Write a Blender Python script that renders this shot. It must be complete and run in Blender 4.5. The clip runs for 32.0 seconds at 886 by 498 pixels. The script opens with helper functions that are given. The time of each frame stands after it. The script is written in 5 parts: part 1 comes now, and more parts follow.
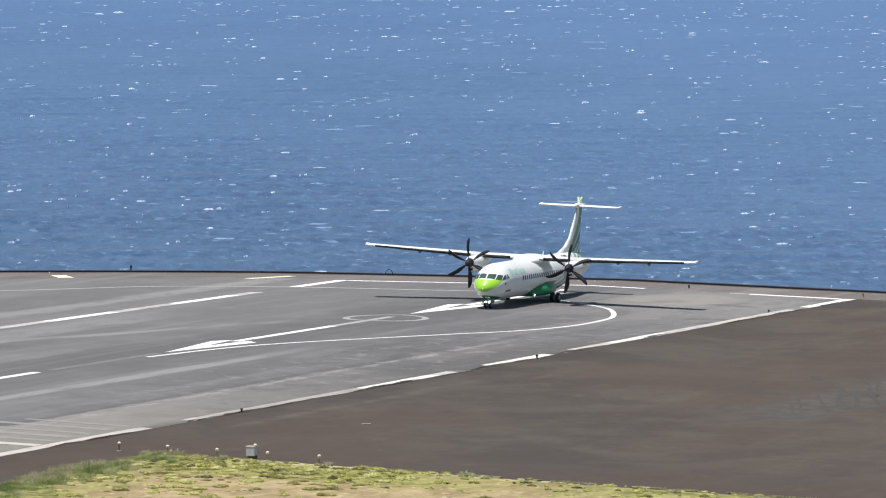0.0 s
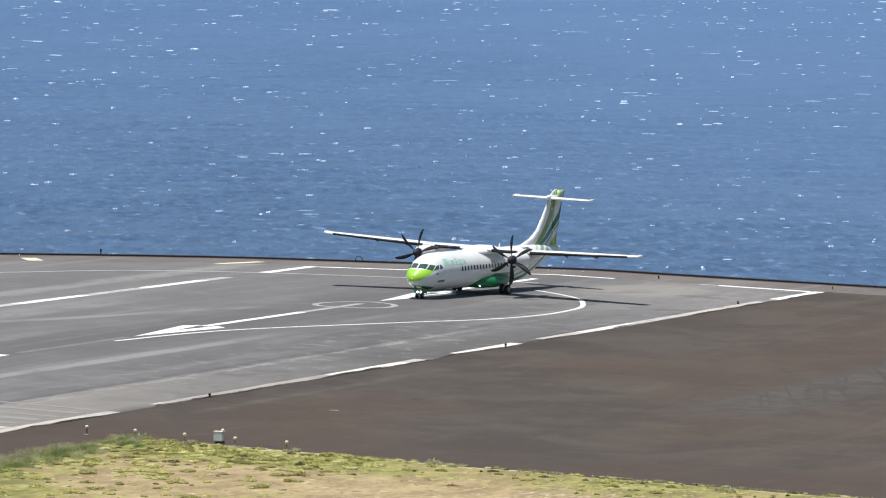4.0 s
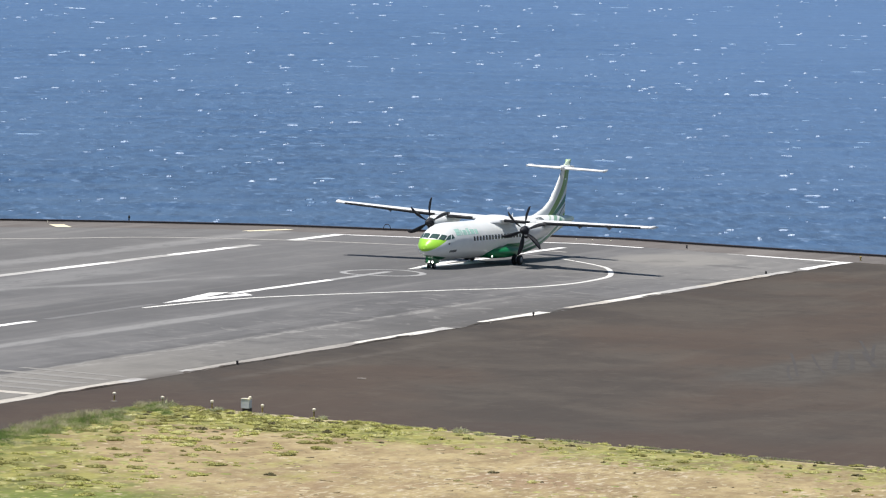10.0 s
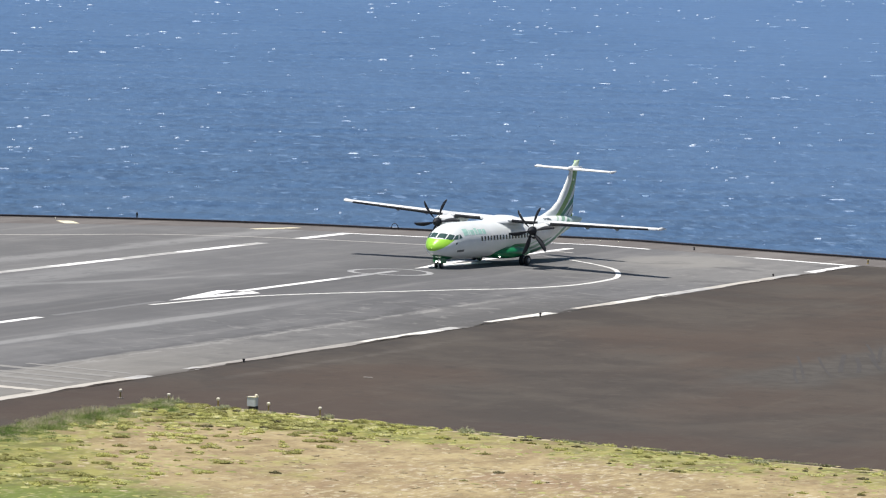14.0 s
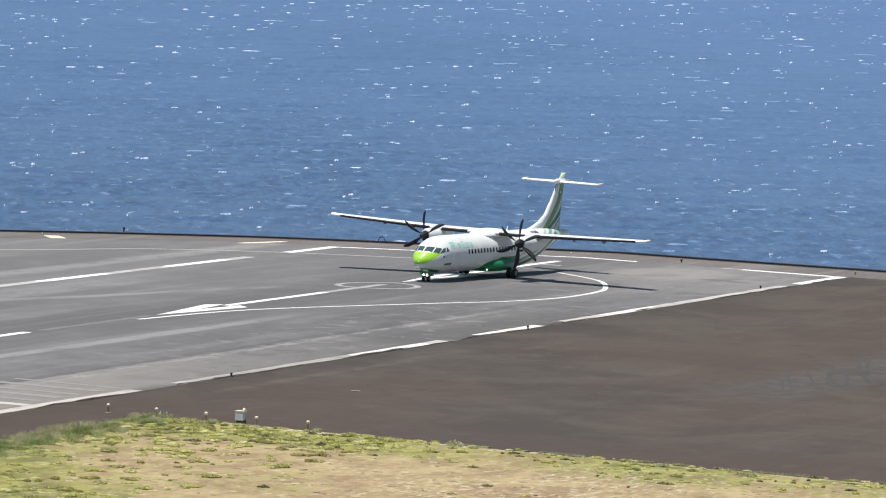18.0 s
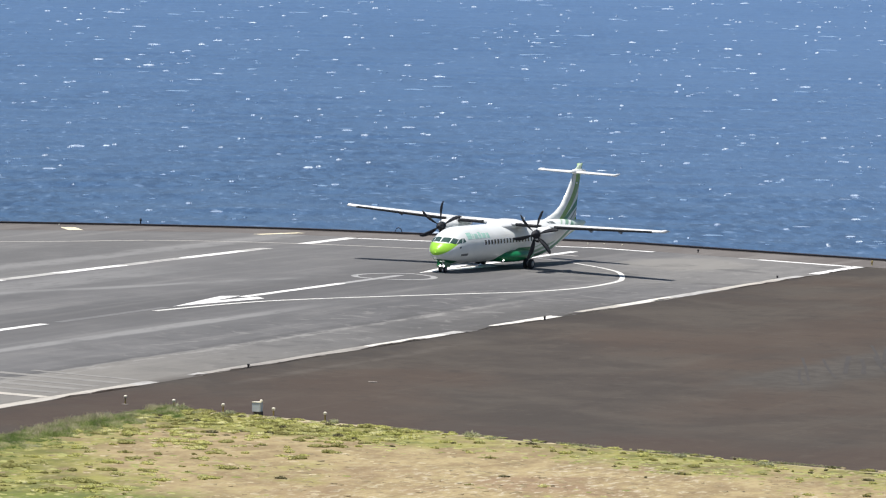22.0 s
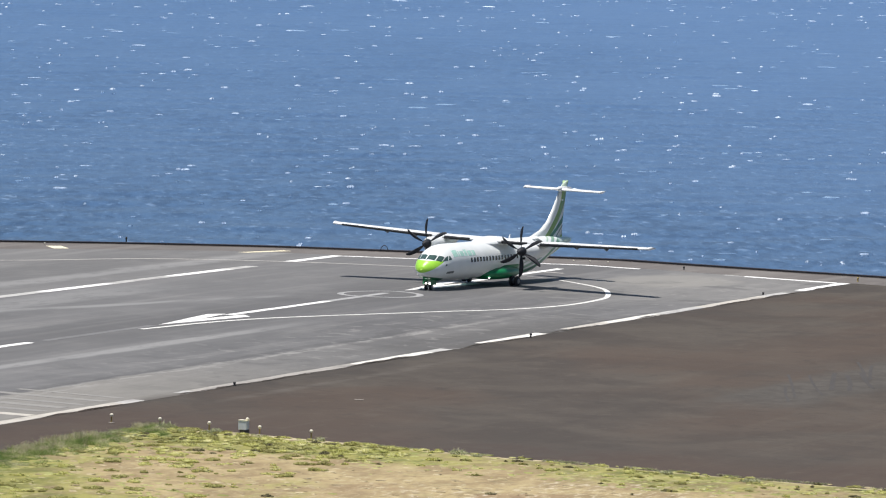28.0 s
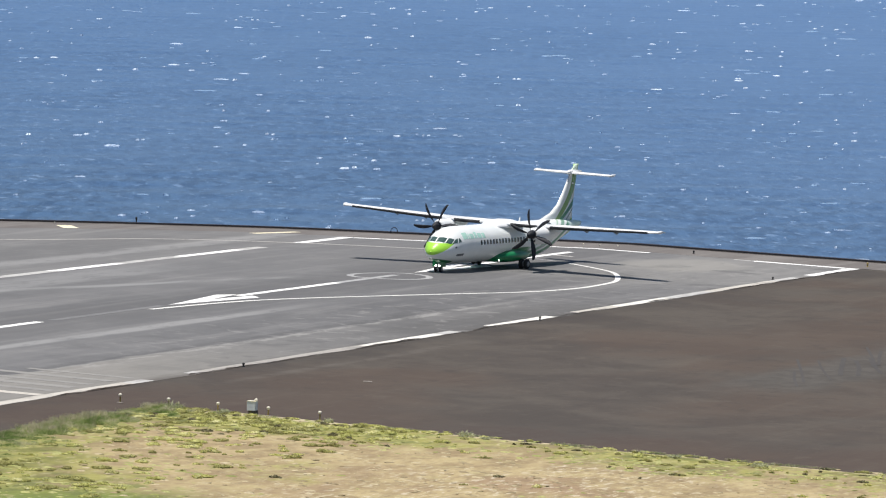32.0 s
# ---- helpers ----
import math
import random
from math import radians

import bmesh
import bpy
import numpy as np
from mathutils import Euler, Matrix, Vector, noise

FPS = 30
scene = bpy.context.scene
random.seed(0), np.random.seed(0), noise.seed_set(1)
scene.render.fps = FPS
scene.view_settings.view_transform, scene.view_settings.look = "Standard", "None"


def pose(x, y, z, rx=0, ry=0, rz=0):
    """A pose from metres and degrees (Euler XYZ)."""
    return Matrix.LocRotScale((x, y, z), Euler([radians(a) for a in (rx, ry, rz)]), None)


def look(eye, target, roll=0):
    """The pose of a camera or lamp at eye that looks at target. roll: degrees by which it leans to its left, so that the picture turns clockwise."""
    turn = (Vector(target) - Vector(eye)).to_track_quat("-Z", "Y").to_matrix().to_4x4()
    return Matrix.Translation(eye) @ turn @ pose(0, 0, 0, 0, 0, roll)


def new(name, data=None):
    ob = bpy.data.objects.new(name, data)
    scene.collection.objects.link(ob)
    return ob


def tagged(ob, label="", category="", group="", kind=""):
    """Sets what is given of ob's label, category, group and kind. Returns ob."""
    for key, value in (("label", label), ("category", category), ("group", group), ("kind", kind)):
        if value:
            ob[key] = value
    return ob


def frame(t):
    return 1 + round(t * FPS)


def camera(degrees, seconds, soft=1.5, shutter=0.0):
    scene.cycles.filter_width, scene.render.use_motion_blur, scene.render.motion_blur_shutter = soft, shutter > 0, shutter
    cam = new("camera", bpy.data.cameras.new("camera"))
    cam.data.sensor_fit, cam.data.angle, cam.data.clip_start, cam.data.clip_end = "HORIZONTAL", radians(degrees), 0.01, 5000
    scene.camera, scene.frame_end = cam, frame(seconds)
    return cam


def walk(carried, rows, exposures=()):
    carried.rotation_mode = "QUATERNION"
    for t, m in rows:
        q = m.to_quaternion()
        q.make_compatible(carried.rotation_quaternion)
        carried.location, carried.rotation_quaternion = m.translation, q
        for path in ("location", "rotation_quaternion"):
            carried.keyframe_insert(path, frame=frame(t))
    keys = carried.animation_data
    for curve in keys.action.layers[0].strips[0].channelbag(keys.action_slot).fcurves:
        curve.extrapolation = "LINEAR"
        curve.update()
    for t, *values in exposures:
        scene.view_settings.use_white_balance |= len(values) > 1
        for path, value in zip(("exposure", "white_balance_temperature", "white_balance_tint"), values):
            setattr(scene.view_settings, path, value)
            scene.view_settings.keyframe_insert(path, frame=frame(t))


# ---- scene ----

# World: x across the runway, y along it towards the sea, z up; origin where the centreline meets the end line.
EYE = (176.016, -526.656, 32.53)
CAMERA_ROWS = [
    (0, 86.932, 19.728, 0.950), (0.5, 86.933, 19.654, 0.972), (1, 86.941, 19.543, 1.077), (1.5, 86.954, 19.431, 1.161),
    (2, 86.942, 19.342, 1.224), (2.5, 86.921, 19.317, 1.342), (3, 86.887, 19.349, 1.424), (3.5, 86.862, 19.419, 1.568),
    (5.5, 86.764, 19.535, 1.815), (6, 86.734, 19.566, 1.789), (6.5, 86.719, 19.613, 1.770), (7, 86.720, 19.655, 1.720),
    (7.5, 86.730, 19.681, 1.724), (8, 86.729, 19.683, 1.756), (8.5, 86.712, 19.678, 1.793), (9, 86.675, 19.670, 1.838),
    (9.5, 86.625, 19.682, 1.896), (10, 86.563, 19.702, 1.954), (10.5, 86.520, 19.730, 2.075), (11, 86.482, 19.748, 2.191),
    (11.5, 86.461, 19.766, 2.331), (12, 86.447, 19.780, 2.419), (12.5, 86.431, 19.791, 2.448), (13, 86.448, 19.792, 2.485),
    (13.5, 86.494, 19.783, 2.471), (14, 86.558, 19.765, 2.460), (14.5, 86.613, 19.747, 2.466), (16.5, 86.680, 19.736, 2.359),
    (17, 86.676, 19.719, 2.318), (17.5, 86.682, 19.686, 2.310), (18, 86.673, 19.662, 2.214), (18.5, 86.671, 19.648, 2.156),
    (19, 86.673, 19.646, 2.066), (19.5, 86.657, 19.652, 2.029), (20, 86.663, 19.675, 2.032), (20.5, 86.658, 19.707, 2.103),
    (21, 86.646, 19.762, 2.162), (21.5, 86.625, 19.792, 2.120), (22, 86.591, 19.799, 2.069), (22.5, 86.559, 19.787, 1.989),
    (23, 86.537, 19.770, 2.016), (23.5, 86.542, 19.756, 1.974), (24, 86.573, 19.748, 2.014), (24.5, 86.612, 19.738, 1.974),
    (25, 86.652, 19.717, 1.960), (25.5, 86.680, 19.714, 1.935), (27.5, 86.724, 19.716, 1.855), (28, 86.742, 19.685, 1.931),
    (28.5, 86.741, 19.686, 2.039), (29, 86.722, 19.714, 2.090), (29.5, 86.706, 19.741, 2.154), (30, 86.658, 19.755, 2.240),
    (30.5, 86.631, 19.748, 2.281), (31, 86.622, 19.748, 2.332), (31.5, 86.612, 19.758, 2.386), (32, 86.591, 19.762, 2.347),
]

cam = camera(7.412, 32.0, soft=1.15)
walk(cam, [(t, pose(*EYE, rx, 0, rz) @ pose(0, 0, 0, 0, 0, lean)) for t, rx, rz, lean in CAMERA_ROWS],
     exposures=[(0.0, 0.05), (32.0, 0.05)])

# ---- light ----
SUN_TO = Vector((-0.12, -0.13, 0.97)).normalized()
world = bpy.data.worlds.new("sky")
scene.world = world
world.use_nodes = True
wn = world.node_tree.nodes
sky = wn.new("ShaderNodeTexSky")
sky.sky_type = "NISHITA"
sky.sun_disc = False
sky.dust_density = 0.1
sky.ozone_density = 3.0
sky.sun_elevation = math.asin(SUN_TO.z)
sky.sun_rotation = math.atan2(SUN_TO.x, SUN_TO.y)
wn["Background"].inputs["Strength"].default_value = 0.064
world.node_tree.links.new(sky.outputs["Color"], wn["Background"].inputs["Color"])
sun_data = bpy.data.lights.new("sun", "SUN")
sun_data.energy = 4.9
sun_data.angle = radians(0.53)
sun_data.color = (1.0, 0.955, 0.90)
sun = new("sun", sun_data)
sun.matrix_world = look(SUN_TO * 200, (0, 0, 0))


# ---- materials ----
class Nodes:
    """A short hand for one procedural material."""

    def __init__(self, name, rough=0.6, metal=0.0):
        self.mat = bpy.data.materials.new(name)
        self.mat.use_nodes = True
        self.t = self.mat.node_tree
        self.b = self.t.nodes["Principled BSDF"]
        self.b.inputs["Roughness"].default_value = rough
        self.b.inputs["Metallic"].default_value = metal
        self.coord = self.t.nodes.new("ShaderNodeTexCoord")
        self.geo = self.t.nodes.new("ShaderNodeNewGeometry")

    def put(self, socket, value):
        if isinstance(value, bpy.types.NodeSocket):
            self.t.links.new(value, socket)
        elif isinstance(value, (tuple, list)) and len(value) == 3 and socket.type == "RGBA":
            socket.default_value = (*value, 1)
        else:
            socket.default_value = value

    def math(self, op, a, b=0.0, c=0.0, clamp=False):
        n = self.t.nodes.new("ShaderNodeMath")
        n.operation, n.use_clamp = op, clamp
        for s, v in zip(n.inputs, (a, b, c)):
            self.put(s, v)
        return n.outputs[0]

    def mapped(self, scale, world=False, turn=0.0, move=(0, 0, 0)):
        n = self.t.nodes.new("ShaderNodeMapping")
        n.inputs["Scale"].default_value = scale
        n.inputs["Rotation"].default_value = (0, 0, radians(turn))
        n.inputs["Location"].default_value = move
        self.put(n.inputs["Vector"], self.geo.outputs["Position"] if world else self.coord.outputs["Object"])
        return n.outputs[0]

    def noise(self, scale, vec=None, detail=4.0, rough=0.55, warp=0.0):
        n = self.t.nodes.new("ShaderNodeTexNoise")
        n.inputs["Scale"].default_value = scale
        n.inputs["Detail"].default_value = detail
        n.inputs["Roughness"].default_value = rough
        n.inputs["Distortion"].default_value = warp
        self.put(n.inputs["Vector"], vec if vec is not None else self.coord.outputs["Object"])
        return n.outputs[0]

    def ramp(self, fac, lo, hi, smooth=True):
        n = self.t.nodes.new("ShaderNodeMapRange")
        n.interpolation_type = "SMOOTHSTEP" if smooth else "LINEAR"
        self.put(n.inputs[0], fac)
        n.inputs[1].default_value, n.inputs[2].default_value = lo, hi
        return n.outputs[0]

    def mix(self, fac, a, b, mode="MIX"):
        n = self.t.nodes.new("ShaderNodeMix")
        n.data_type, n.blend_type = "RGBA", mode
        self.put(n.inputs[0], fac)
        self.put(n.inputs[6], a)
        self.put(n.inputs[7], b)
        return n.outputs[2]

    def xyz(self, vec=None):
        n = self.t.nodes.new("ShaderNodeSeparateXYZ")
        self.put(n.inputs[0], vec if vec is not None else self.coord.outputs["Object"])
        return n.outputs

    def colour(self, c):
        self.put(self.b.inputs["Base Color"], c)
        return self

    def rough(self, r):
        self.put(self.b.inputs["Roughness"], r)
        return self

    def bump(self, height, strength=0.3, distance=0.02):
        n = self.t.nodes.new("ShaderNodeBump")
        n.inputs["Strength"].default_value = strength
        n.inputs["Distance"].default_value = distance
        self.put(n.inputs["Height"], height)
        self.put(self.b.inputs["Normal"], n.outputs[0])
        return self


def plain(name, c, rough=0.5, metal=0.0, vary=0.12, scale=3.0):
    """A paint or metal with fine mottling."""
    m = Nodes(name, rough, metal)
    f = m.noise(scale)
    g = m.noise(scale * 9)
    k = m.math("ADD", m.math("MULTIPLY", f, 0.7), m.math("MULTIPLY", g, 0.3))
    lo = tuple(v * (1 - vary) for v in c)
    hi = tuple(min(1, v * (1 + vary)) for v in c)
    m.colour(m.mix(m.ramp(k, 0.3, 0.7), lo, hi))
    m.bump(g, 0.05, 0.01)
    return m.mat


def asphalt_material(name, dark, mid, pale, streak=1.0, red=None):
    """Asphalt or gravel with long pale streaks along the runway, patches and grain."""
    m = Nodes(name, 0.9)
    along = m.noise(1.0, m.mapped((0.42, 0.022, 1), True, 1.5), 5, 0.62, 0.3)
    thin = m.noise(1.0, m.mapped((1.0, 0.050, 1), True, -1.0, (7, 2, 0)), 4, 0.62, 0.5)
    wide = m.noise(1.0, m.mapped((0.10, 0.009, 1), True, 0, (3, 9, 0)), 4, 0.55)
    patch = m.noise(1.0, m.mapped((0.055, 0.022, 1), True, 12, (1, 5, 0)), 4, 0.6, 0.6)
    grain = m.noise(14.0, m.mapped((1, 1, 1), True), 3)
    fine = m.noise(1.0, m.mapped((1, 0.26, 1), True), 5, 0.70, 0.4)
    base = m.mix(m.ramp(wide, 0.36, 0.62), dark, mid)
    if red:
        base = m.mix(m.math("MULTIPLY", m.ramp(patch, 0.46, 0.62), 0.85), base, red)
    else:
        base = m.mix(m.math("MULTIPLY", m.ramp(patch, 0.45, 0.72), 0.45), base, dark)
    base = m.mix(m.math("MULTIPLY", m.ramp(along, 0.50, 0.68), 0.50 * streak), base, pale)
    base = m.mix(m.math("MULTIPLY", m.ramp(thin, 0.56, 0.68), 0.22 * streak), base, pale)
    base = m.mix(m.math("MULTIPLY", m.ramp(thin, 0.46, 0.34), 0.20), base, dark)
    base = m.mix(m.math("MULTIPLY", m.ramp(fine, 0.40, 0.74), 0.16), base, pale)
    base = m.mix(m.math("MULTIPLY", m.ramp(grain, 0.3, 0.7), 0.18), base, dark)
    blot = m.noise(0.17, m.mapped((1, 0.85, 1), True, 20, (8, 3, 0)), 6, 0.64, 0.5)
    base = m.mix(m.math("MULTIPLY", m.ramp(blot, 0.53, 0.62), 0.18 * streak), base, pale)
    base = m.mix(m.math("MULTIPLY", m.ramp(blot, 0.47, 0.38), 0.28 * streak), base, dark)
    return m, base, grain, fine


def asphalt(*args):
    m, base, grain, fine = asphalt_material(*args)
    m.colour(base)
    m.bump(grain, 0.3, 0.01)
    return m.mat


def shoulder_material(name):
    """Brown cinder gravel with blotches at several sizes; a ragged strip of grey asphalt runs through it."""
    m = Nodes(name, 0.92)
    x, y, z = m.xyz(m.geo.outputs["Position"])
    big = m.noise(0.030, m.mapped((1, 0.55, 1), True, 10), 4, 0.55, 0.2)
    mid = m.noise(0.13, m.mapped((1, 0.75, 1), True, -8, (5, 1, 0)), 6, 0.66, 0.35)
    small = m.noise(0.7, m.mapped((1, 0.6, 1), True), 5, 0.66, 0.4)
    along = m.noise(1.0, m.mapped((0.30, 0.020, 1), True, 2.5), 5, 0.66, 0.8)
    speck = m.noise(3.2, m.mapped((1, 0.30, 1), True), 4, 0.66)
    c = m.mix(m.ramp(mid, 0.37, 0.63), (0.0555, 0.0446, 0.0354), (0.0768, 0.0635, 0.0501))
    c = m.mix(m.math("MULTIPLY", m.ramp(big, 0.46, 0.60), 0.52), c, (0.0805, 0.0515, 0.0345))
    c = m.mix(m.math("MULTIPLY", m.ramp(big, 0.45, 0.30), 0.45), c, (0.0823, 0.0736, 0.0635))
    c = m.mix(m.math("MULTIPLY", m.ramp(along, 0.55, 0.70), 0.26), c, (0.1098, 0.0914, 0.0699))
    c = m.mix(m.math("MULTIPLY", m.ramp(along, 0.44, 0.32), 0.26), c, (0.0435, 0.0340, 0.0276))
    c = m.mix(m.math("MULTIPLY", m.ramp(small, 0.57, 0.68), 0.30), c, (0.1064, 0.0883, 0.0690))
    c = m.mix(m.math("MULTIPLY", m.ramp(small, 0.44, 0.34), 0.34), c, (0.0392, 0.0315, 0.0245))
    c = m.mix(m.math("MULTIPLY", m.ramp(speck, 0.62, 0.76), 0.30), c, (0.1422, 0.1190, 0.0935))
    # the repaired strip
    d = m.math("ABSOLUTE", m.math("SUBTRACT", x, 50.4))
    d = m.math("ADD", d, m.math("MULTIPLY", m.math("SUBTRACT", mid, 0.5), 5.0))
    d = m.math("ADD", d, m.math("MULTIPLY", m.math("SUBTRACT", small, 0.5), 1.6))
    k = m.math("MULTIPLY", m.ramp(d, 4.0, 2.0), m.math("MULTIPLY", m.ramp(m.math("ADD", y, m.math("MULTIPLY", mid, 12.0)), -122.0, -104.0), m.ramp(y, -30.0, -50.0)))
    grey = m.mix(m.ramp(small, 0.35, 0.65), (0.0611, 0.0543, 0.0460), (0.0888, 0.0800, 0.0685))
    c = m.mix(m.math("MULTIPLY", k, 0.80), c, grey)
    # a pale wheel track along the runway
    d = m.math("ABSOLUTE", m.math("SUBTRACT", m.math("SUBTRACT", x, 25.6), m.math("MULTIPLY", m.math("SUBTRACT", along, 0.5), 1.6)))
    k = m.math("MULTIPLY", m.ramp(d, 0.75, 0.1), m.math("MULTIPLY", m.math("MULTIPLY", m.ramp(y, -152.0, -138.0), m.ramp(y, -96.0, -112.0)), m.ramp(small, 0.30, 0.62)))
    c = m.mix(m.math("MULTIPLY", k, 0.55), c, (0.1156, 0.1003, 0.0846))
    # dark damp soil beside the asphalt
    e = m.math("ADD", x, m.math("MULTIPLY", m.math("SUBTRACT", mid, 0.5), 9.0))
    k = m.math("MULTIPLY", m.ramp(e, 25.6, 22.6), m.ramp(small, 0.34, 0.60))
    c = m.mix(m.math("MULTIPLY", k, 0.60), c, (0.0407, 0.0340, 0.0285))
    # red-brown earth washed out along the verge
    k = m.math("MULTIPLY", m.math("MULTIPLY", m.ramp(y, -148.0, -160.0), m.ramp(mid, 0.44, 0.58)), m.ramp(small, 0.30, 0.55))
    c = m.mix(m.math("MULTIPLY", k, 0.60), c, (0.0510, 0.0330, 0.0250))
    m.colour(c)
    m.bump(speck, 0.4, 0.03)
    return m.mat


def runway_material():
    """The runway: dark in the middle, a pale rubbed strip beside it, a dusty beige margin by the near stripe."""
    m, base, grain, fine = asphalt_material("runway_asphalt", (0.110, 0.109, 0.110), (0.150, 0.148, 0.148), (0.260, 0.253, 0.244), 0.75)
    x, y, z = m.xyz(m.geo.outputs["Position"])
    wob = m.noise(1.0, m.mapped((0.25, 0.035, 1), True), 5, 0.65)
    w = m.math("MULTIPLY", m.math("SUBTRACT", wob, 0.5), 7.0)
    along2 = m.noise(1.0, m.mapped((0.12, 0.045, 1), True, 0, (2, 7, 0)), 4, 0.6)
    # pale strip about 8 m from the centreline
    d = m.math("ABSOLUTE", m.math("SUBTRACT", x, m.math("ADD", m.math("ADD", 6.9, m.math("MULTIPLY", y, 0.003)), m.math("MULTIPLY", w, 0.22))))
    reach = m.math("MULTIPLY", m.ramp(y, -75.0, -100.0), m.ramp(fine, 0.22, 0.50))
    base = m.mix(m.math("MULTIPLY", m.math("MULTIPLY", m.ramp(d, 0.95, 0.35), m.math("MULTIPLY", reach, m.ramp(along2, 0.18, 0.42))), 0.75), base, (0.286, 0.283, 0.277))
    # beige margin, with a ragged pale ridge where it begins
    rag = m.noise(1.0, m.mapped((0.9, 0.16, 1), True, 0, (4, 4, 0)), 4, 0.7)
    r = m.math("MULTIPLY", m.math("SUBTRACT", rag, 0.5), 2.6)
    e = m.math("SUBTRACT", x, m.math("ADD", m.math("ADD", 14.9, m.math("MULTIPLY", w, 0.25)), r))
    f = m.math("MULTIPLY", m.ramp(e, -0.25, 0.35), m.ramp(y, -50.0, -75.0))
    near = m.math("ADD", 0.16, m.math("MULTIPLY", m.ramp(y, -105.0, -150.0), 0.46))
    base = m.mix(m.math("MULTIPLY", f, near), base, m.mix(fine, (0.20, 0.19, 0.168), (0.33, 0.31, 0.275)))
    ridge = m.math("MULTIPLY", m.ramp(m.math("ABSOLUTE", m.math("SUBTRACT", e, 0.3)), 0.75, 0.15), m.math("MULTIPLY", m.ramp(y, -55.0, -80.0), m.ramp(rag, 0.42, 0.54)))
    base = m.mix(m.math("MULTIPLY", ridge, 0.52), base, (0.36, 0.35, 0.33))
    joint = m.math("MULTIPLY", m.ramp(m.math("ABSOLUTE", m.math("ADD", e, 0.55)), 0.65, 0.10), m.math("MULTIPLY", m.ramp(y, -60.0, -85.0), m.ramp(along2, 0.40, 0.55)))
    base = m.mix(m.math("MULTIPLY", joint, 0.60), base, (0.085, 0.083, 0.082))
    dirt = m.math("MULTIPLY", m.ramp(m.math("ADD", x, m.math("MULTIPLY", r, 0.9)), 20.6, 22.6), m.ramp(along2, 0.36, 0.52))
    base = m.mix(m.math("MULTIPLY", dirt, 0.75), base, (0.078, 0.066, 0.055))
    # pale bands beyond the centreline
    d = m.math("ABSOLUTE", m.math("SUBTRACT", x, m.math("ADD", m.math("ADD", 12.1, m.math("MULTIPLY", y, 0.32)), m.math("MULTIPLY", w, 0.25))))
    k = m.math("MULTIPLY", m.ramp(d, 1.5, 0.3), m.math("MULTIPLY", m.ramp(m.math("ABSOLUTE", m.math("ADD", y, 74.0)), 22.0, 14.0), m.ramp(wob, 0.38, 0.56)))
    base = m.mix(m.math("MULTIPLY", k, 0.65), base, (0.280, 0.278, 0.272))
    d = m.math("ABSOLUTE", m.math("ADD", m.math("ADD", x, 17.5), m.math("MULTIPLY", w, 0.6)))
    k = m.math("MULTIPLY", m.ramp(d, 4.0, 1.5), m.math("MULTIPLY", m.ramp(y, -42.0, -62.0), m.ramp(fine, 0.25, 0.55)))
    base = m.mix(m.math("MULTIPLY", k, 0.55), base, (0.258, 0.256, 0.252))
    # greyer, paler turning area at the far end
    g = m.math("MULTIPLY", m.ramp(y, -45.0, -22.0), m.ramp(m.math("SUBTRACT", x, m.math("MULTIPLY", w, 0.6)), 5.5, 10.0))
    base = m.mix(m.math("MULTIPLY", g, 0.50), base, m.mix(fine, (0.17, 0.165, 0.158), (0.29, 0.28, 0.262)))
    # dust blown over the gap in the end line
    ox, oy = m.math("MULTIPLY", m.math("SUBTRACT", x, 11.0), 0.19), m.math("MULTIPLY", m.math("ADD", y, 12.0), 0.10)
    o = m.math("ADD", m.math("ADD", m.math("MULTIPLY", ox, ox), m.math("MULTIPLY", oy, oy)), m.math("MULTIPLY", m.math("SUBTRACT", along2, 0.5), 1.6))
    base = m.mix(m.math("MULTIPLY", m.ramp(o, 1.0, 0.25), 0.42), base, (0.31, 0.295, 0.265))
    # damp, darker asphalt inside the near stripe
    g = m.math("MULTIPLY", m.ramp(m.math("ADD", x, m.math("MULTIPLY", r, 1.2)), 16.6, 18.6), m.math("MULTIPLY", m.ramp(y, -112.0, -96.0), m.ramp(y, -48.0, -62.0)))
    base = m.mix(m.math("MULTIPLY", m.math("MULTIPLY", g, m.ramp(along2, 0.34, 0.54)), 0.65), base, (0.088, 0.085, 0.082))
    # scuffed and stained asphalt on the near side
    scrape = m.noise(0.42, m.mapped((1, 1.1, 1), True, -35, (2, 6, 0)), 4, 0.60, 0.8)
    stain = m.noise(0.17, m.mapped((1, 0.85, 1), True, 20, (8, 3, 0)), 6, 0.64, 0.5)
    side = m.math("MULTIPLY", m.ramp(x, 6.0, 12.0), m.ramp(y, -150.0, -120.0))
    base = m.mix(m.math("MULTIPLY", m.math("MULTIPLY", m.ramp(scrape, 0.58, 0.64), side), 0.36), base, (0.30, 0.29, 0.275))
    base = m.mix(m.math("MULTIPLY", m.math("MULTIPLY", m.ramp(stain, 0.47, 0.39), side), 0.50), base, (0.092, 0.090, 0.089))
    # oil-dark line along the centre
    c = m.math("MULTIPLY", m.ramp(m.math("ABSOLUTE", m.math("ADD", x, m.math("MULTIPLY", w, 0.3))), 5.5, 2.0), 0.42)
    base = m.mix(c, base, (0.098, 0.096, 0.096))
    m.colour(base)
    m.bump(grain, 0.3, 0.01)
    return m.mat


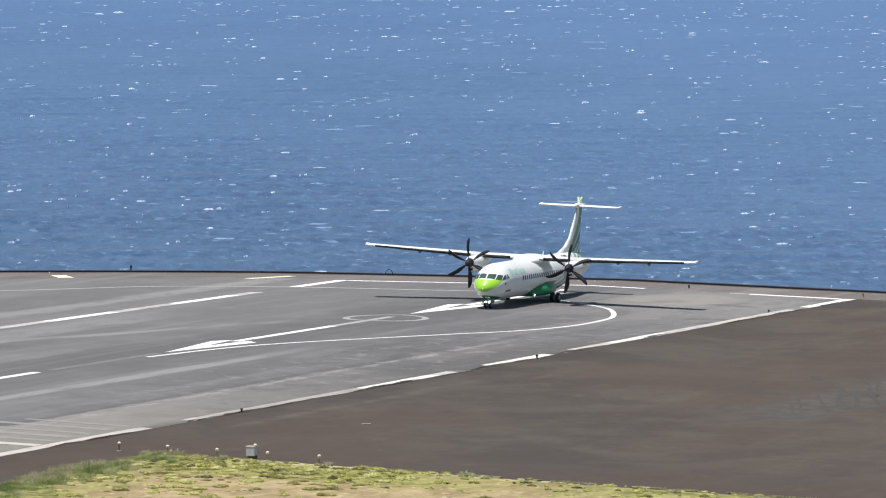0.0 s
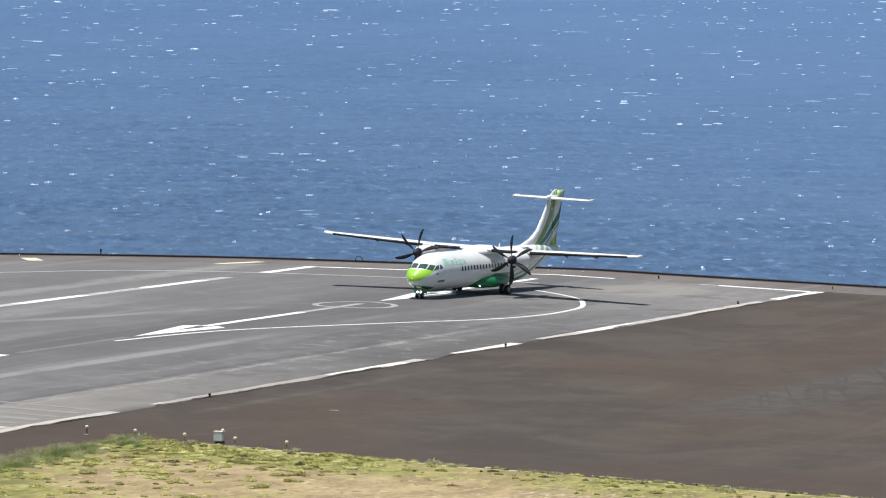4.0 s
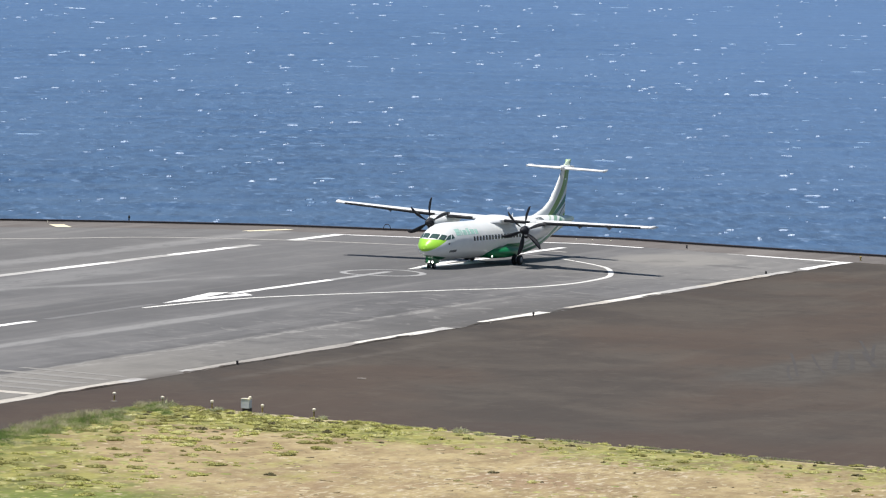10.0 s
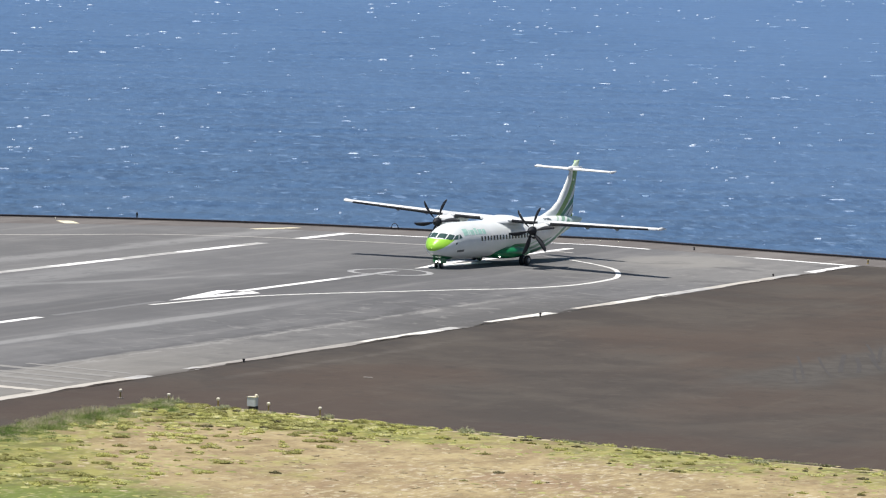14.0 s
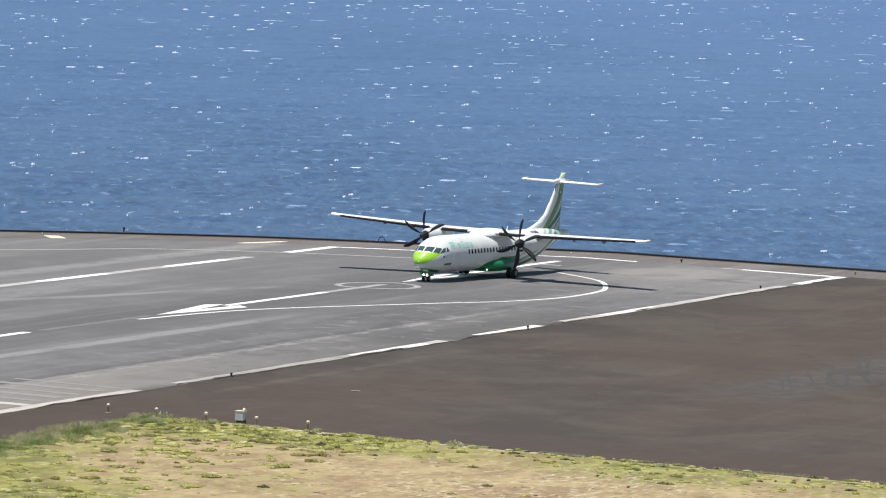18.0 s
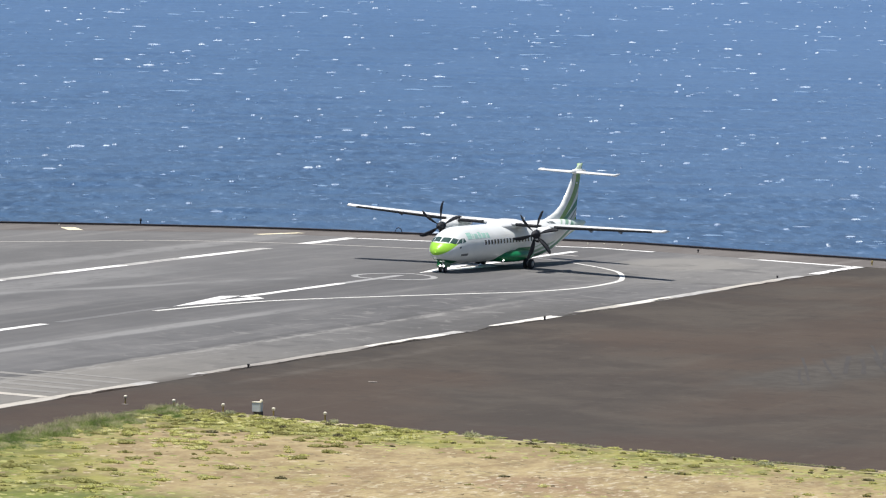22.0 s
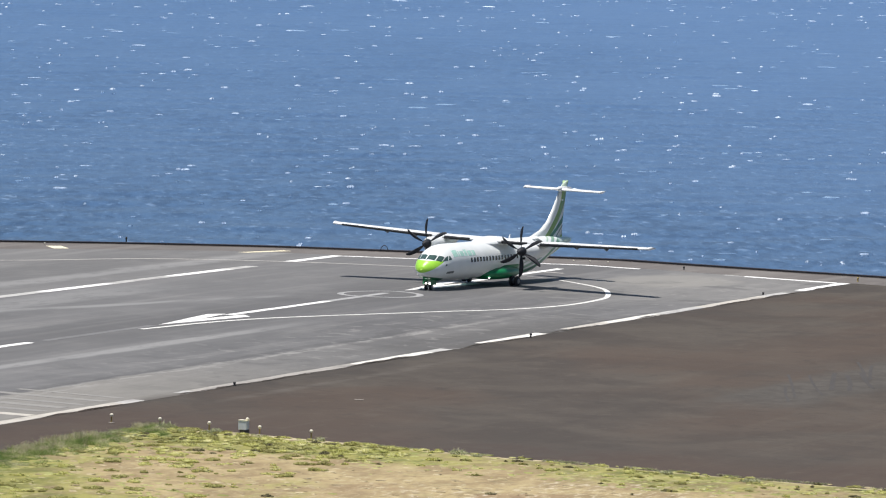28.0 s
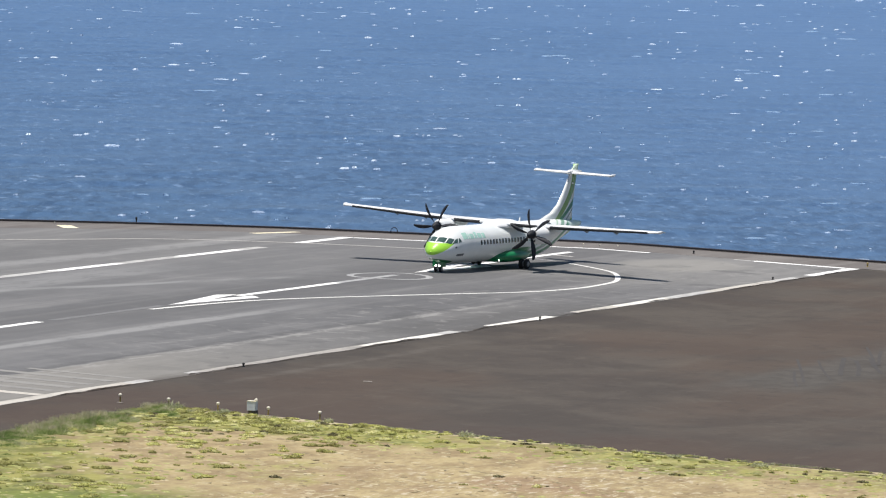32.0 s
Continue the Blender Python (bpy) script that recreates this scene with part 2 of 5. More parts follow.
def pad_material():
    """The turning pad: grey asphalt with a rubbed pale band along the runway."""
    m, base, grain, fine = asphalt_material("pad_asphalt", (0.130, 0.128, 0.127), (0.172, 0.169, 0.166), (0.265, 0.258, 0.247), 0.8)
    x, y, z = m.xyz(m.geo.outputs["Position"])
    wob = m.noise(1.0, m.mapped((0.2, 0.05, 1), True), 5, 0.65)
    w = m.math("MULTIPLY", m.math("SUBTRACT", wob, 0.5), 8.0)
    d = m.math("ABSOLUTE", m.math("ADD", m.math("ADD", x, 27.8), w))
    k = m.math("MULTIPLY", m.ramp(d, 2.2, 0.5), m.ramp(fine, 0.25, 0.5))
    m.colour(m.mix(m.math("MULTIPLY", k, 0.6), base, (0.285, 0.282, 0.276)))
    m.bump(grain, 0.3, 0.01)
    return m.mat


def paint_material(name, c, under, wear):
    """Road paint, worn through to the asphalt beneath by the given share."""
    m = Nodes(name, 0.7)
    a = m.noise(0.9, m.mapped((1.6, 0.35, 1), True), 5, 0.7)
    g = m.noise(9.0, m.mapped((1, 1, 1), True), 3)
    mask = m.ramp(m.math("ADD", m.math("MULTIPLY", a, 0.75), m.math("MULTIPLY", g, 0.25)), wear - 0.14, wear + 0.10)
    m.colour(m.mix(mask, under, c))
    return m.mat


MAT = {}
MAT["runway"] = runway_material()
MAT["pad"] = pad_material()
MAT["tan"] = asphalt("dusty_shoulder", (0.116, 0.101, 0.092), (0.160, 0.145, 0.134), (0.26, 0.243, 0.225), 0.8)
MAT["seal"] = shoulder_material("shoulder_gravel")
MAT["track"] = asphalt("tyre_track", (0.056, 0.050, 0.046), (0.066, 0.060, 0.055), (0.082, 0.075, 0.069), 0.5)
MAT["white_line"] = paint_material("white_line_paint", (0.86, 0.85, 0.82), (0.48, 0.46, 0.44), 0.34)
MAT["cream_line"] = paint_material("cream_white_paint", (0.75, 0.725, 0.66), (0.40, 0.38, 0.34), 0.40)
MAT["aged_line"] = paint_material("aged_line_paint", (0.54, 0.505, 0.445), (0.32, 0.295, 0.265), 0.44)
MAT["dusty_line"] = paint_material("dusty_line_paint", (0.40, 0.372, 0.335), (0.235, 0.22, 0.20), 0.47)
MAT["worn_line"] = paint_material("worn_line_paint", (0.50, 0.49, 0.465), (0.24, 0.215, 0.21), 0.44)
MAT["thin_line"] = paint_material("guide_line_paint", (0.72, 0.71, 0.67), (0.30, 0.29, 0.28), 0.36)
MAT["faint_line"] = paint_material("faint_line_paint", (0.290, 0.277, 0.255), (0.245, 0.235, 0.22), 0.52)
MAT["ghost_line"] = paint_material("ghost_line_paint", (0.190, 0.186, 0.183), (0.155, 0.152, 0.150), 0.52)
MAT["grey_line"] = paint_material("faded_line_paint", (0.39, 0.385, 0.38), (0.20, 0.198, 0.198), 0.42)
MAT["seam_line"] = paint_material("dusty_seam", (0.47, 0.445, 0.41), (0.25, 0.238, 0.225), 0.40)
MAT["yellow_line"] = paint_material("cream_line_paint", (0.84, 0.76, 0.54), (0.5, 0.45, 0.35), 0.34)
MAT["rim"] = plain("rim_concrete", (0.030, 0.027, 0.033), 0.85)
MAT["concrete"] = plain("weathered_concrete", (0.24, 0.215, 0.185), 0.9, 0, 0.25, 4.0)
MAT["rock"] = plain("cliff_rock", (0.07, 0.055, 0.048), 0.9, 0, 0.5, 0.2)


def soil_material():
    """Dry straw turf, greener along its edge and in the low corner."""
    m = Nodes("dry_grass_soil", 0.95)
    x, y, z = m.xyz(m.geo.outputs["Position"])
    big = m.noise(0.09, m.mapped((1, 0.6, 1), True), 4, 0.55)
    mid = m.noise(0.6, m.mapped((1, 0.5, 1), True), 5, 0.6)
    fine = m.noise(4.0, m.mapped((1, 0.22, 1), True), 4, 0.65)
    straw = m.mix(m.ramp(mid, 0.35, 0.65), (0.270, 0.198, 0.102), (0.420, 0.330, 0.172))
    green = m.mix(m.ramp(mid, 0.35, 0.65), (0.145, 0.150, 0.034), (0.300, 0.280, 0.078))
    edge = m.math("MULTIPLY", m.ramp(m.math("ADD", y, m.math("MULTIPLY", x, 0.10)), -177.0, -166.0), m.math("SUBTRACT", 1.0, m.math("MULTIPLY", m.ramp(x, 42.0, 52.0), 0.32)))
    low = m.ramp(m.math("ADD", m.math("MULTIPLY", y, 0.6), x), -72.0, -86.0)
    left = m.math("MULTIPLY", m.ramp(x, 42.0, 33.0), 0.62)
    k = m.math("ADD", m.math("MAXIMUM", m.math("MAXIMUM", edge, low), left), m.math("MULTIPLY", m.math("SUBTRACT", big, 0.5), 2.2))
    k = m.math("ADD", k, m.math("MULTIPLY", m.math("SUBTRACT", mid, 0.5), 1.3))
    c = m.mix(m.ramp(k, 0.25, 0.80), straw, green)
    lush = m.math("MULTIPLY", m.ramp(m.math("SUBTRACT", y, m.math("MULTIPLY", x, 0.8)), -236.0, -258.0), m.ramp(x, 55.0, 47.0))
    c = m.mix(m.math("MULTIPLY", m.ramp(m.math("ADD", lush, m.math("MULTIPLY", mid, 0.8)), 0.6, 1.2), 0.85), c, (0.125, 0.175, 0.026))
    dashes = m.noise(1.0, m.mapped((2.2, 0.85, 1), True, 15), 5, 0.75)
    c = m.mix(m.math("MULTIPLY", m.ramp(dashes, 0.55, 0.65), 0.50), c, (0.50, 0.44, 0.28))
    c = m.mix(m.math("MULTIPLY", m.ramp(dashes, 0.45, 0.31), 0.45), c, (0.13, 0.098, 0.055))
    dark = m.noise(0.55, m.mapped((1, 0.7, 1), True, 0, (6, 2, 0)), 5, 0.66, 0.4)
    c = m.mix(m.math("MULTIPLY", m.math("MULTIPLY", m.ramp(dark, 0.52, 0.64), m.ramp(k, 0.25, 0.70)), 0.80), c, (0.120, 0.138, 0.036))
    c = m.mix(m.math("MULTIPLY", m.ramp(dark, 0.46, 0.34), 0.35), c, (0.44, 0.385, 0.185))
    c = m.mix(m.math("MULTIPLY", m.math("MULTIPLY", m.ramp(big, 0.52, 0.60), m.math("MULTIPLY", m.ramp(x, 46.0, 58.0), m.ramp(y, -172.0, -182.0))), 0.55), c, (0.285, 0.185, 0.112))
    flecks = m.noise(1.0, m.mapped((2.6, 0.75, 1), True, 28, (3, 1, 0)), 4, 0.62, 0.4)
    worn = m.math("MULTIPLY", m.math("MULTIPLY", m.ramp(x, 44.0, 60.0), m.ramp(y, -169.0, -177.0)), m.ramp(big, 0.36, 0.54))
    c = m.mix(m.math("MULTIPLY", worn, m.math("MULTIPLY", m.ramp(flecks, 0.54, 0.64), 0.75)), c, (0.60, 0.53, 0.40))
    c = m.mix(m.math("MULTIPLY", worn, m.math("MULTIPLY", m.ramp(flecks, 0.46, 0.34), 0.60)), c, (0.215, 0.150, 0.090))
    c = m.mix(m.math("MULTIPLY", m.ramp(fine, 0.54, 0.70), 0.25), c, (0.15, 0.118, 0.062))
    c = m.mix(m.math("MULTIPLY", m.ramp(fine, 0.44, 0.30), 0.22), c, (0.52, 0.45, 0.29))
    brim = m.math("MULTIPLY", m.ramp(m.math("ADD", y, m.math("MULTIPLY", x, 0.04)), -164.8, -163.7), m.ramp(mid, 0.36, 0.52))
    c = m.mix(m.math("MULTIPLY", brim, 0.7), c, (0.56, 0.47, 0.33))
    m.colour(c)
    m.bump(fine, 0.5, 0.05)
    return m.mat


def blade_material(name, a, b, c, thin=0.0):
    """Leaves of three tones; thin ones let some light through."""
    m = Nodes(name, 0.75)
    r = m.geo.outputs["Random Per Island"]
    k = m.mix(m.ramp(r, 0.0, 0.6, False), a, b)
    k = m.mix(m.ramp(r, 0.6, 1.0, False), k, c)
    mottle = m.noise(7.0, m.mapped((1, 1, 1.6), True), 3, 0.65)
    k = m.mix(m.math("MULTIPLY", m.ramp(mottle, 0.56, 0.36), 0.35), k, tuple(v * 0.6 for v in a))
    m.colour(k)
    if thin:
        leaf = m.t.nodes.new("ShaderNodeBsdfTranslucent")
        m.put(leaf.inputs["Color"], k)
        both = m.t.nodes.new("ShaderNodeMixShader")
        both.inputs[0].default_value = thin
        m.t.links.new(m.b.outputs[0], both.inputs[1])
        m.t.links.new(leaf.outputs[0], both.inputs[2])
        m.t.links.new(both.outputs[0], m.t.nodes["Material Output"].inputs["Surface"])
    return m.mat


MAT["soil"] = soil_material()
MAT["straw"] = blade_material("straw_blades", (0.24, 0.185, 0.096), (0.40, 0.32, 0.175), (0.54, 0.455, 0.285))
MAT["green"] = blade_material("green_blades", (0.21, 0.225, 0.058), (0.33, 0.335, 0.102), (0.46, 0.44, 0.18))
MAT["dark_tuft"] = blade_material("dark_tuft_leaves", (0.105, 0.094, 0.042), (0.14, 0.126, 0.056), (0.19, 0.168, 0.08))
MAT["herb"] = blade_material("herb_leaves", (0.34, 0.37, 0.20), (0.50, 0.51, 0.31), (0.62, 0.60, 0.42), 0.3)


def bush_material(name, a, b, c, thin):
    """Tall grass whose tone drifts from clump to clump, with a little change from blade to blade."""
    m = Nodes(name, 0.8)
    clump = m.noise(0.9, m.mapped((1, 0.55, 1), True), 5, 0.66, 0.3)
    r = m.geo.outputs["Random Per Island"]
    k = m.math("ADD", clump, m.math("MULTIPLY", m.math("SUBTRACT", r, 0.5), 0.16))
    col = m.mix(m.ramp(k, 0.38, 0.51), a, b)
    col = m.mix(m.ramp(k, 0.51, 0.63), col, c)
    m.colour(col)
    leaf = m.t.nodes.new("ShaderNodeBsdfTranslucent")
    m.put(leaf.inputs["Color"], col)
    both = m.t.nodes.new("ShaderNodeMixShader")
    both.inputs[0].default_value = thin
    m.t.links.new(m.b.outputs[0], both.inputs[1])
    m.t.links.new(leaf.outputs[0], both.inputs[2])
    m.t.links.new(both.outputs[0], m.t.nodes["Material Output"].inputs["Surface"])
    return m.mat


MAT["tall"] = bush_material("tall_grass_blades", (0.15, 0.23, 0.060), (0.35, 0.41, 0.150), (0.64, 0.61, 0.40), 0.5)
MAT["plume"] = bush_material("seed_head_straw", (0.46, 0.42, 0.26), (0.54, 0.49, 0.32), (0.60, 0.55, 0.38), 0.4)
MAT["cushion"] = bush_material("cushion_grass", (0.44, 0.44, 0.130), (0.58, 0.57, 0.205), (0.70, 0.67, 0.34), 0.3)
MAT["dull"] = bush_material("dull_cushion_grass", (0.25, 0.23, 0.080), (0.35, 0.34, 0.110), (0.46, 0.44, 0.175), 0.3)


def water_material():
    """Deep blue water; the pale sheen of far water is painted into the colour."""
    m = Nodes("sea_water", 0.30)
    # axes along the camera's line of sight; spots are drawn out in depth to suit it
    sightline = m.mapped((1, 1, 1), False, -19.6)

    def across(a, b, move=(0, 0, 0)):
        """Coordinates turned to fit the camera's view, with crests of length 1 / a and depth 1 / b."""
        n = m.t.nodes.new("ShaderNodeMapping")
        n.inputs["Scale"].default_value = (a, b, 1)
        n.inputs["Location"].default_value = move
        m.put(n.inputs["Vector"], sightline)
        return n.outputs[0]

    x, y, z = m.xyz(m.geo.outputs["Position"])
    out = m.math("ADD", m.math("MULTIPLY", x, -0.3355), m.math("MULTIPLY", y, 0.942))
    # 555 m reaches back to the eye, so this grows with distance from it
    far_sheen = m.math("SUBTRACT", 1.0, m.math("DIVIDE", 1150.0, m.math("MAXIMUM", m.math("ADD", out, 555.0), 1150.0)))
    chop = m.noise(1.0, across(0.36, 0.075), 4, 0.62, 0.4)
    ripple = m.noise(1.0, across(0.95, 0.15, (4, 1, 0)), 3, 0.60)
    swell = m.noise(1.0, across(0.085, 0.016), 5, 0.62, 0.6)
    gust = m.noise(1.0, across(0.0060, 0.0032), 3, 0.5, 0.5)
    crest = m.noise(1.0, across(0.34, 0.11, (9, 3, 0)), 3, 0.62, 0.3)
    # chop, swell, ripple, crest: lit crests and shaded troughs painted into the colour
    c = m.mix(m.ramp(chop, 0.42, 0.59), (0.0190, 0.0540, 0.1340), (0.0475, 0.1095, 0.2310))
    c = m.mix(m.math("MULTIPLY", m.ramp(swell, 0.46, 0.62), 0.45), c, (0.0640, 0.1290, 0.2500))
    c = m.mix(m.math("MULTIPLY", m.ramp(swell, 0.44, 0.30), 0.46), c, (0.0190, 0.0560, 0.1440))
    c = m.mix(m.math("MULTIPLY", m.ramp(gust, 0.40, 0.60), 0.42), c, (0.0700, 0.1350, 0.2560))
    c = m.mix(m.math("MULTIPLY", m.ramp(ripple, 0.58, 0.74), 0.50), c, (0.1900, 0.2950, 0.4700))
    c = m.mix(m.math("MULTIPLY", m.ramp(ripple, 0.44, 0.28), 0.35), c, (0.0130, 0.0420, 0.1150))
    c = m.mix(m.math("MULTIPLY", m.ramp(crest, 0.59, 0.70), 0.55), c, (0.2400, 0.3550, 0.5450))
    c = m.mix(m.math("MULTIPLY", m.ramp(crest, 0.42, 0.32), 0.60), c, (0.0105, 0.0350, 0.0990))
    # sky sheen and haze over distance, painted in as a paler blue
    c = m.mix(m.math("MULTIPLY", far_sheen, 0.70), c, (0.1090, 0.2260, 0.4850))
    # paler towards the near side of the runway, its edge broken by the gust noise
    beam = m.math("ADD", m.math("ADD", m.math("MULTIPLY", x, 0.942), m.math("MULTIPLY", y, 0.3355)), m.math("MULTIPLY", m.math("SUBTRACT", gust, 0.5), 160.0))
    c = m.mix(m.math("MULTIPLY", m.ramp(beam, -60.0, 110.0), 0.20), c, (0.1150, 0.2150, 0.4300))
    m.colour(c)
    h = m.math("ADD", chop, m.math("MULTIPLY", ripple, 0.35))
    m.bump(h, 0.35, 0.28)
    m.rough(0.29)
    m.b.inputs["IOR"].default_value = 1.33
    return m.mat


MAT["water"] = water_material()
MAT["foam"] = plain("bright_foam", (0.62, 0.72, 0.83), 0.8, 0, 0.08, 1.0)
MAT["foam_mid"] = plain("thin_foam", (0.42, 0.53, 0.68), 0.8, 0, 0.12, 1.0)
MAT["foam_old"] = plain("old_foam", (0.20, 0.31, 0.46), 0.8, 0, 0.12, 1.0)
MAT["black_rubber"] = plain("tyre_rubber", (0.018, 0.018, 0.019), 0.8)
MAT["blade"] = plain("propeller_blade_paint", (0.009, 0.011, 0.017), 0.65)
MAT["steel"] = plain("gear_steel", (0.26, 0.27, 0.29), 0.4, 0.5)
MAT["dark_glass"] = plain("dark_window_glass", (0.020, 0.024, 0.030), 0.12)
# grey-green base paints in the sky's reflection on the cockpit panes
MAT["cockpit_glass"] = plain("sky_sheen_cockpit_glass", (0.060, 0.105, 0.095), 0.10)
MAT["white_paint"] = plain("aircraft_white_paint", (0.84, 0.855, 0.85), 0.36, 0, 0.05, 0.8)
MAT["grey_paint"] = plain("aircraft_grey_paint", (0.34, 0.35, 0.37), 0.4, 0, 0.06, 1.0)
MAT["fairing_grey"] = plain("fairing_blue_grey", (0.17, 0.21, 0.27), 0.5)
MAT["deice"] = plain("deicer_boot", (0.020, 0.021, 0.024), 0.55)
MAT["mint"] = plain("mint_lettering_paint", (0.46, 0.74, 0.63), 0.35)
MAT["ink"] = plain("dark_lettering_paint", (0.10, 0.12, 0.13), 0.4)
MAT["green_paint"] = plain("dark_green_paint", (0.010, 0.20, 0.075), 0.3)
MAT["post_yellow"] = plain("yellow_post_paint", (0.42, 0.31, 0.10), 0.6)
MAT["cabinet"] = plain("cabinet_blue_grey", (0.60, 0.65, 0.71), 0.5)
MAT["lamp_white"] = plain("lamp_head_white", (0.85, 0.80, 0.64), 0.4)
MAT["dark"] = plain("dark_metal", (0.03, 0.028, 0.028), 0.6)


def glow(name, c, power):
    m = Nodes(name, 0.3)
    m.colour(c)
    m.put(m.b.inputs["Emission Color"], c)
    m.b.inputs["Emission Strength"].default_value = power
    return m.mat


MAT["taxi_light"] = glow("lit_taxi_lamp", (1.0, 0.98, 0.92), 6.0)


def livery_material():
    """White hull; lime upper nose, dark green chin and belly, green sweeps towards the tail."""
    m = Nodes("hull_livery", 0.32)
    x, y, z = m.xyz()
    fine = m.noise(0.7)
    white = m.mix(m.ramp(fine, 0.3, 0.7), (0.80, 0.83, 0.81), (0.86, 0.885, 0.87))
    # upper nose: ahead of the windscreen, above a line that rises towards the tail
    line = m.math("ADD", m.math("MULTIPLY", y, 0.56), 2.14)
    above = m.ramp(m.math("SUBTRACT", z, line), -0.02, 0.02)
    front = m.ramp(m.math("SUBTRACT", 1.07, y), -0.02, 0.02)
    under_glass = m.ramp(m.math("SUBTRACT", 2.27, z), -0.02, 0.02)
    c = m.mix(m.math("MULTIPLY", m.math("MULTIPLY", above, front), under_glass), white, (0.40, 0.78, 0.07))
    # chin
    chin = m.ramp(m.math("SUBTRACT", m.math("SUBTRACT", 0.96, m.math("MULTIPLY", y, 0.10)), z), -0.03, 0.03)
    ahead = m.ramp(m.math("SUBTRACT", 0.75, y), -0.05, 0.05)
    c = m.mix(m.math("MULTIPLY", chin, ahead), c, (0.02, 0.17, 0.07))
    # green belly under the wing, rising aft and ending behind the main wheels
    rise = m.math("MINIMUM", m.math("ADD", 0.60, m.math("MULTIPLY", m.math("SUBTRACT", y, 6.73), 0.28)), 1.60)
    belly = m.math("MULTIPLY", m.ramp(m.math("SUBTRACT", rise, z), -0.03, 0.03), m.math("MULTIPLY", m.ramp(y, 6.5, 6.6), m.ramp(y, 13.4, 12.6)))
    c = m.mix(belly, c, (0.010, 0.20, 0.075))
    # stripes on the rear hull that climb aft
    s = m.math("SUBTRACT", z, m.math("MULTIPLY", m.math("POWER", m.math("MAXIMUM", m.math("SUBTRACT", y, 9.0), 0.0), 1.6), 0.052))
    rear = m.ramp(y, 9.0, 10.5)
    for lo, hi, paint, share in ((-2.0, -0.42, (0.24, 0.44, 0.12), 0.9), (-0.10, 0.24, (0.02, 0.22, 0.09), 0.9), (0.46, 0.72, (0.07, 0.30, 0.15), 0.75), (0.95, 1.06, (0.22, 0.46, 0.26), 0.6)):
        k = m.math("MULTIPLY", m.ramp(s, lo - 0.03, lo + 0.03), m.ramp(s, hi + 0.03, hi - 0.03))
        c = m.mix(m.math("MULTIPLY", rear, m.math("MULTIPLY", k, share)), c, paint)
    c = m.mix(m.math("MULTIPLY", m.ramp(y, 21.3, 22.0), 0.85), c, (0.66, 0.80, 0.73))
    m.colour(c)
    return m.mat


def fin_material(name, aft):
    """White leading part, an olive and a dark green band that sweep up, a lime heel and a lime tip."""
    m = Nodes(name, 0.32)
    x, y0, z = m.xyz()
    y = m.math("ADD", y0, aft)
    h = m.math("MAXIMUM", m.math("SUBTRACT", z, 3.4), -0.5)
    hh = m.math("MULTIPLY", h, h)

    def band(c, start, rise, curve, width):
        mid = m.math("ADD", start, m.math("SUBTRACT", m.math("MULTIPLY", h, rise), m.math("MULTIPLY", hh, curve)))
        d = m.math("ABSOLUTE", m.math("SUBTRACT", y, mid))
        return m.mix(m.ramp(d, width / 2 + 0.04, width / 2 - 0.04), c, band.paint)

    c = m.mix(m.ramp(m.noise(0.8), 0.3, 0.7), (0.73, 0.765, 0.75), (0.80, 0.83, 0.815))
    band.paint = (0.19, 0.33, 0.085)
    c = band(c, 22.45, 1.518, 0.203, 0.78)
    band.paint = (0.030, 0.20, 0.075)
    c = band(c, 23.15, 1.93, 0.242, 0.72)
    band.paint = (0.05, 0.14, 0.12)
    c = band(c, 24.2, 1.30, 0.0, 0.16)
    heel = m.ramp(m.math("SUBTRACT", m.math("SUBTRACT", y, 24.95), m.math("MULTIPLY", h, 1.4)), -0.05, 0.05)
    c = m.mix(heel, c, (0.30, 0.56, 0.06))
    c = m.mix(m.ramp(z, 7.02, 7.06), c, m.mix(m.ramp(y, 25.6, 25.9), (0.64, 0.76, 0.60), (0.46, 0.64, 0.32)))
    m.colour(c)
    return m.mat


MAT["hull"] = livery_material()
MAT["fin"] = fin_material("fin_livery", 2.17)
MAT["rudder"] = fin_material("rudder_livery", 25.15)


# ---- builders ----
def mesh_of(name, verts, faces, material, smooth=False):
    me = bpy.data.meshes.new(name)
    me.from_pydata(verts, [], faces)
    me.update()
    if smooth:
        me.polygons.foreach_set("use_smooth", [True] * len(me.polygons))
    me.materials.append(material)
    return me


def part(name, data, parent, label=""):
    ob = new(name, data)
    ob.parent = parent
    if label:
        ob["label"] = label
    return ob


def from_bm(name, bm, material, smooth=False):
    me = bpy.data.meshes.new(name)
    bmesh.ops.recalc_face_normals(bm, faces=bm.faces)
    bm.to_mesh(me)
    bm.free()
    if smooth:
        me.polygons.foreach_set("use_smooth", [True] * len(me.polygons))
    me.materials.append(material)
    return me


def box_bm(size, centre=(0, 0, 0), bevel=0.0):
    bm = bmesh.new()
    bmesh.ops.create_cube(bm, size=1.0, matrix=Matrix.Translation(centre) @ Matrix.Diagonal((*size, 1)))
    if bevel:
        bmesh.ops.bevel(bm, geom=bm.edges[:], offset=bevel, segments=2, affect="EDGES")
    return bm


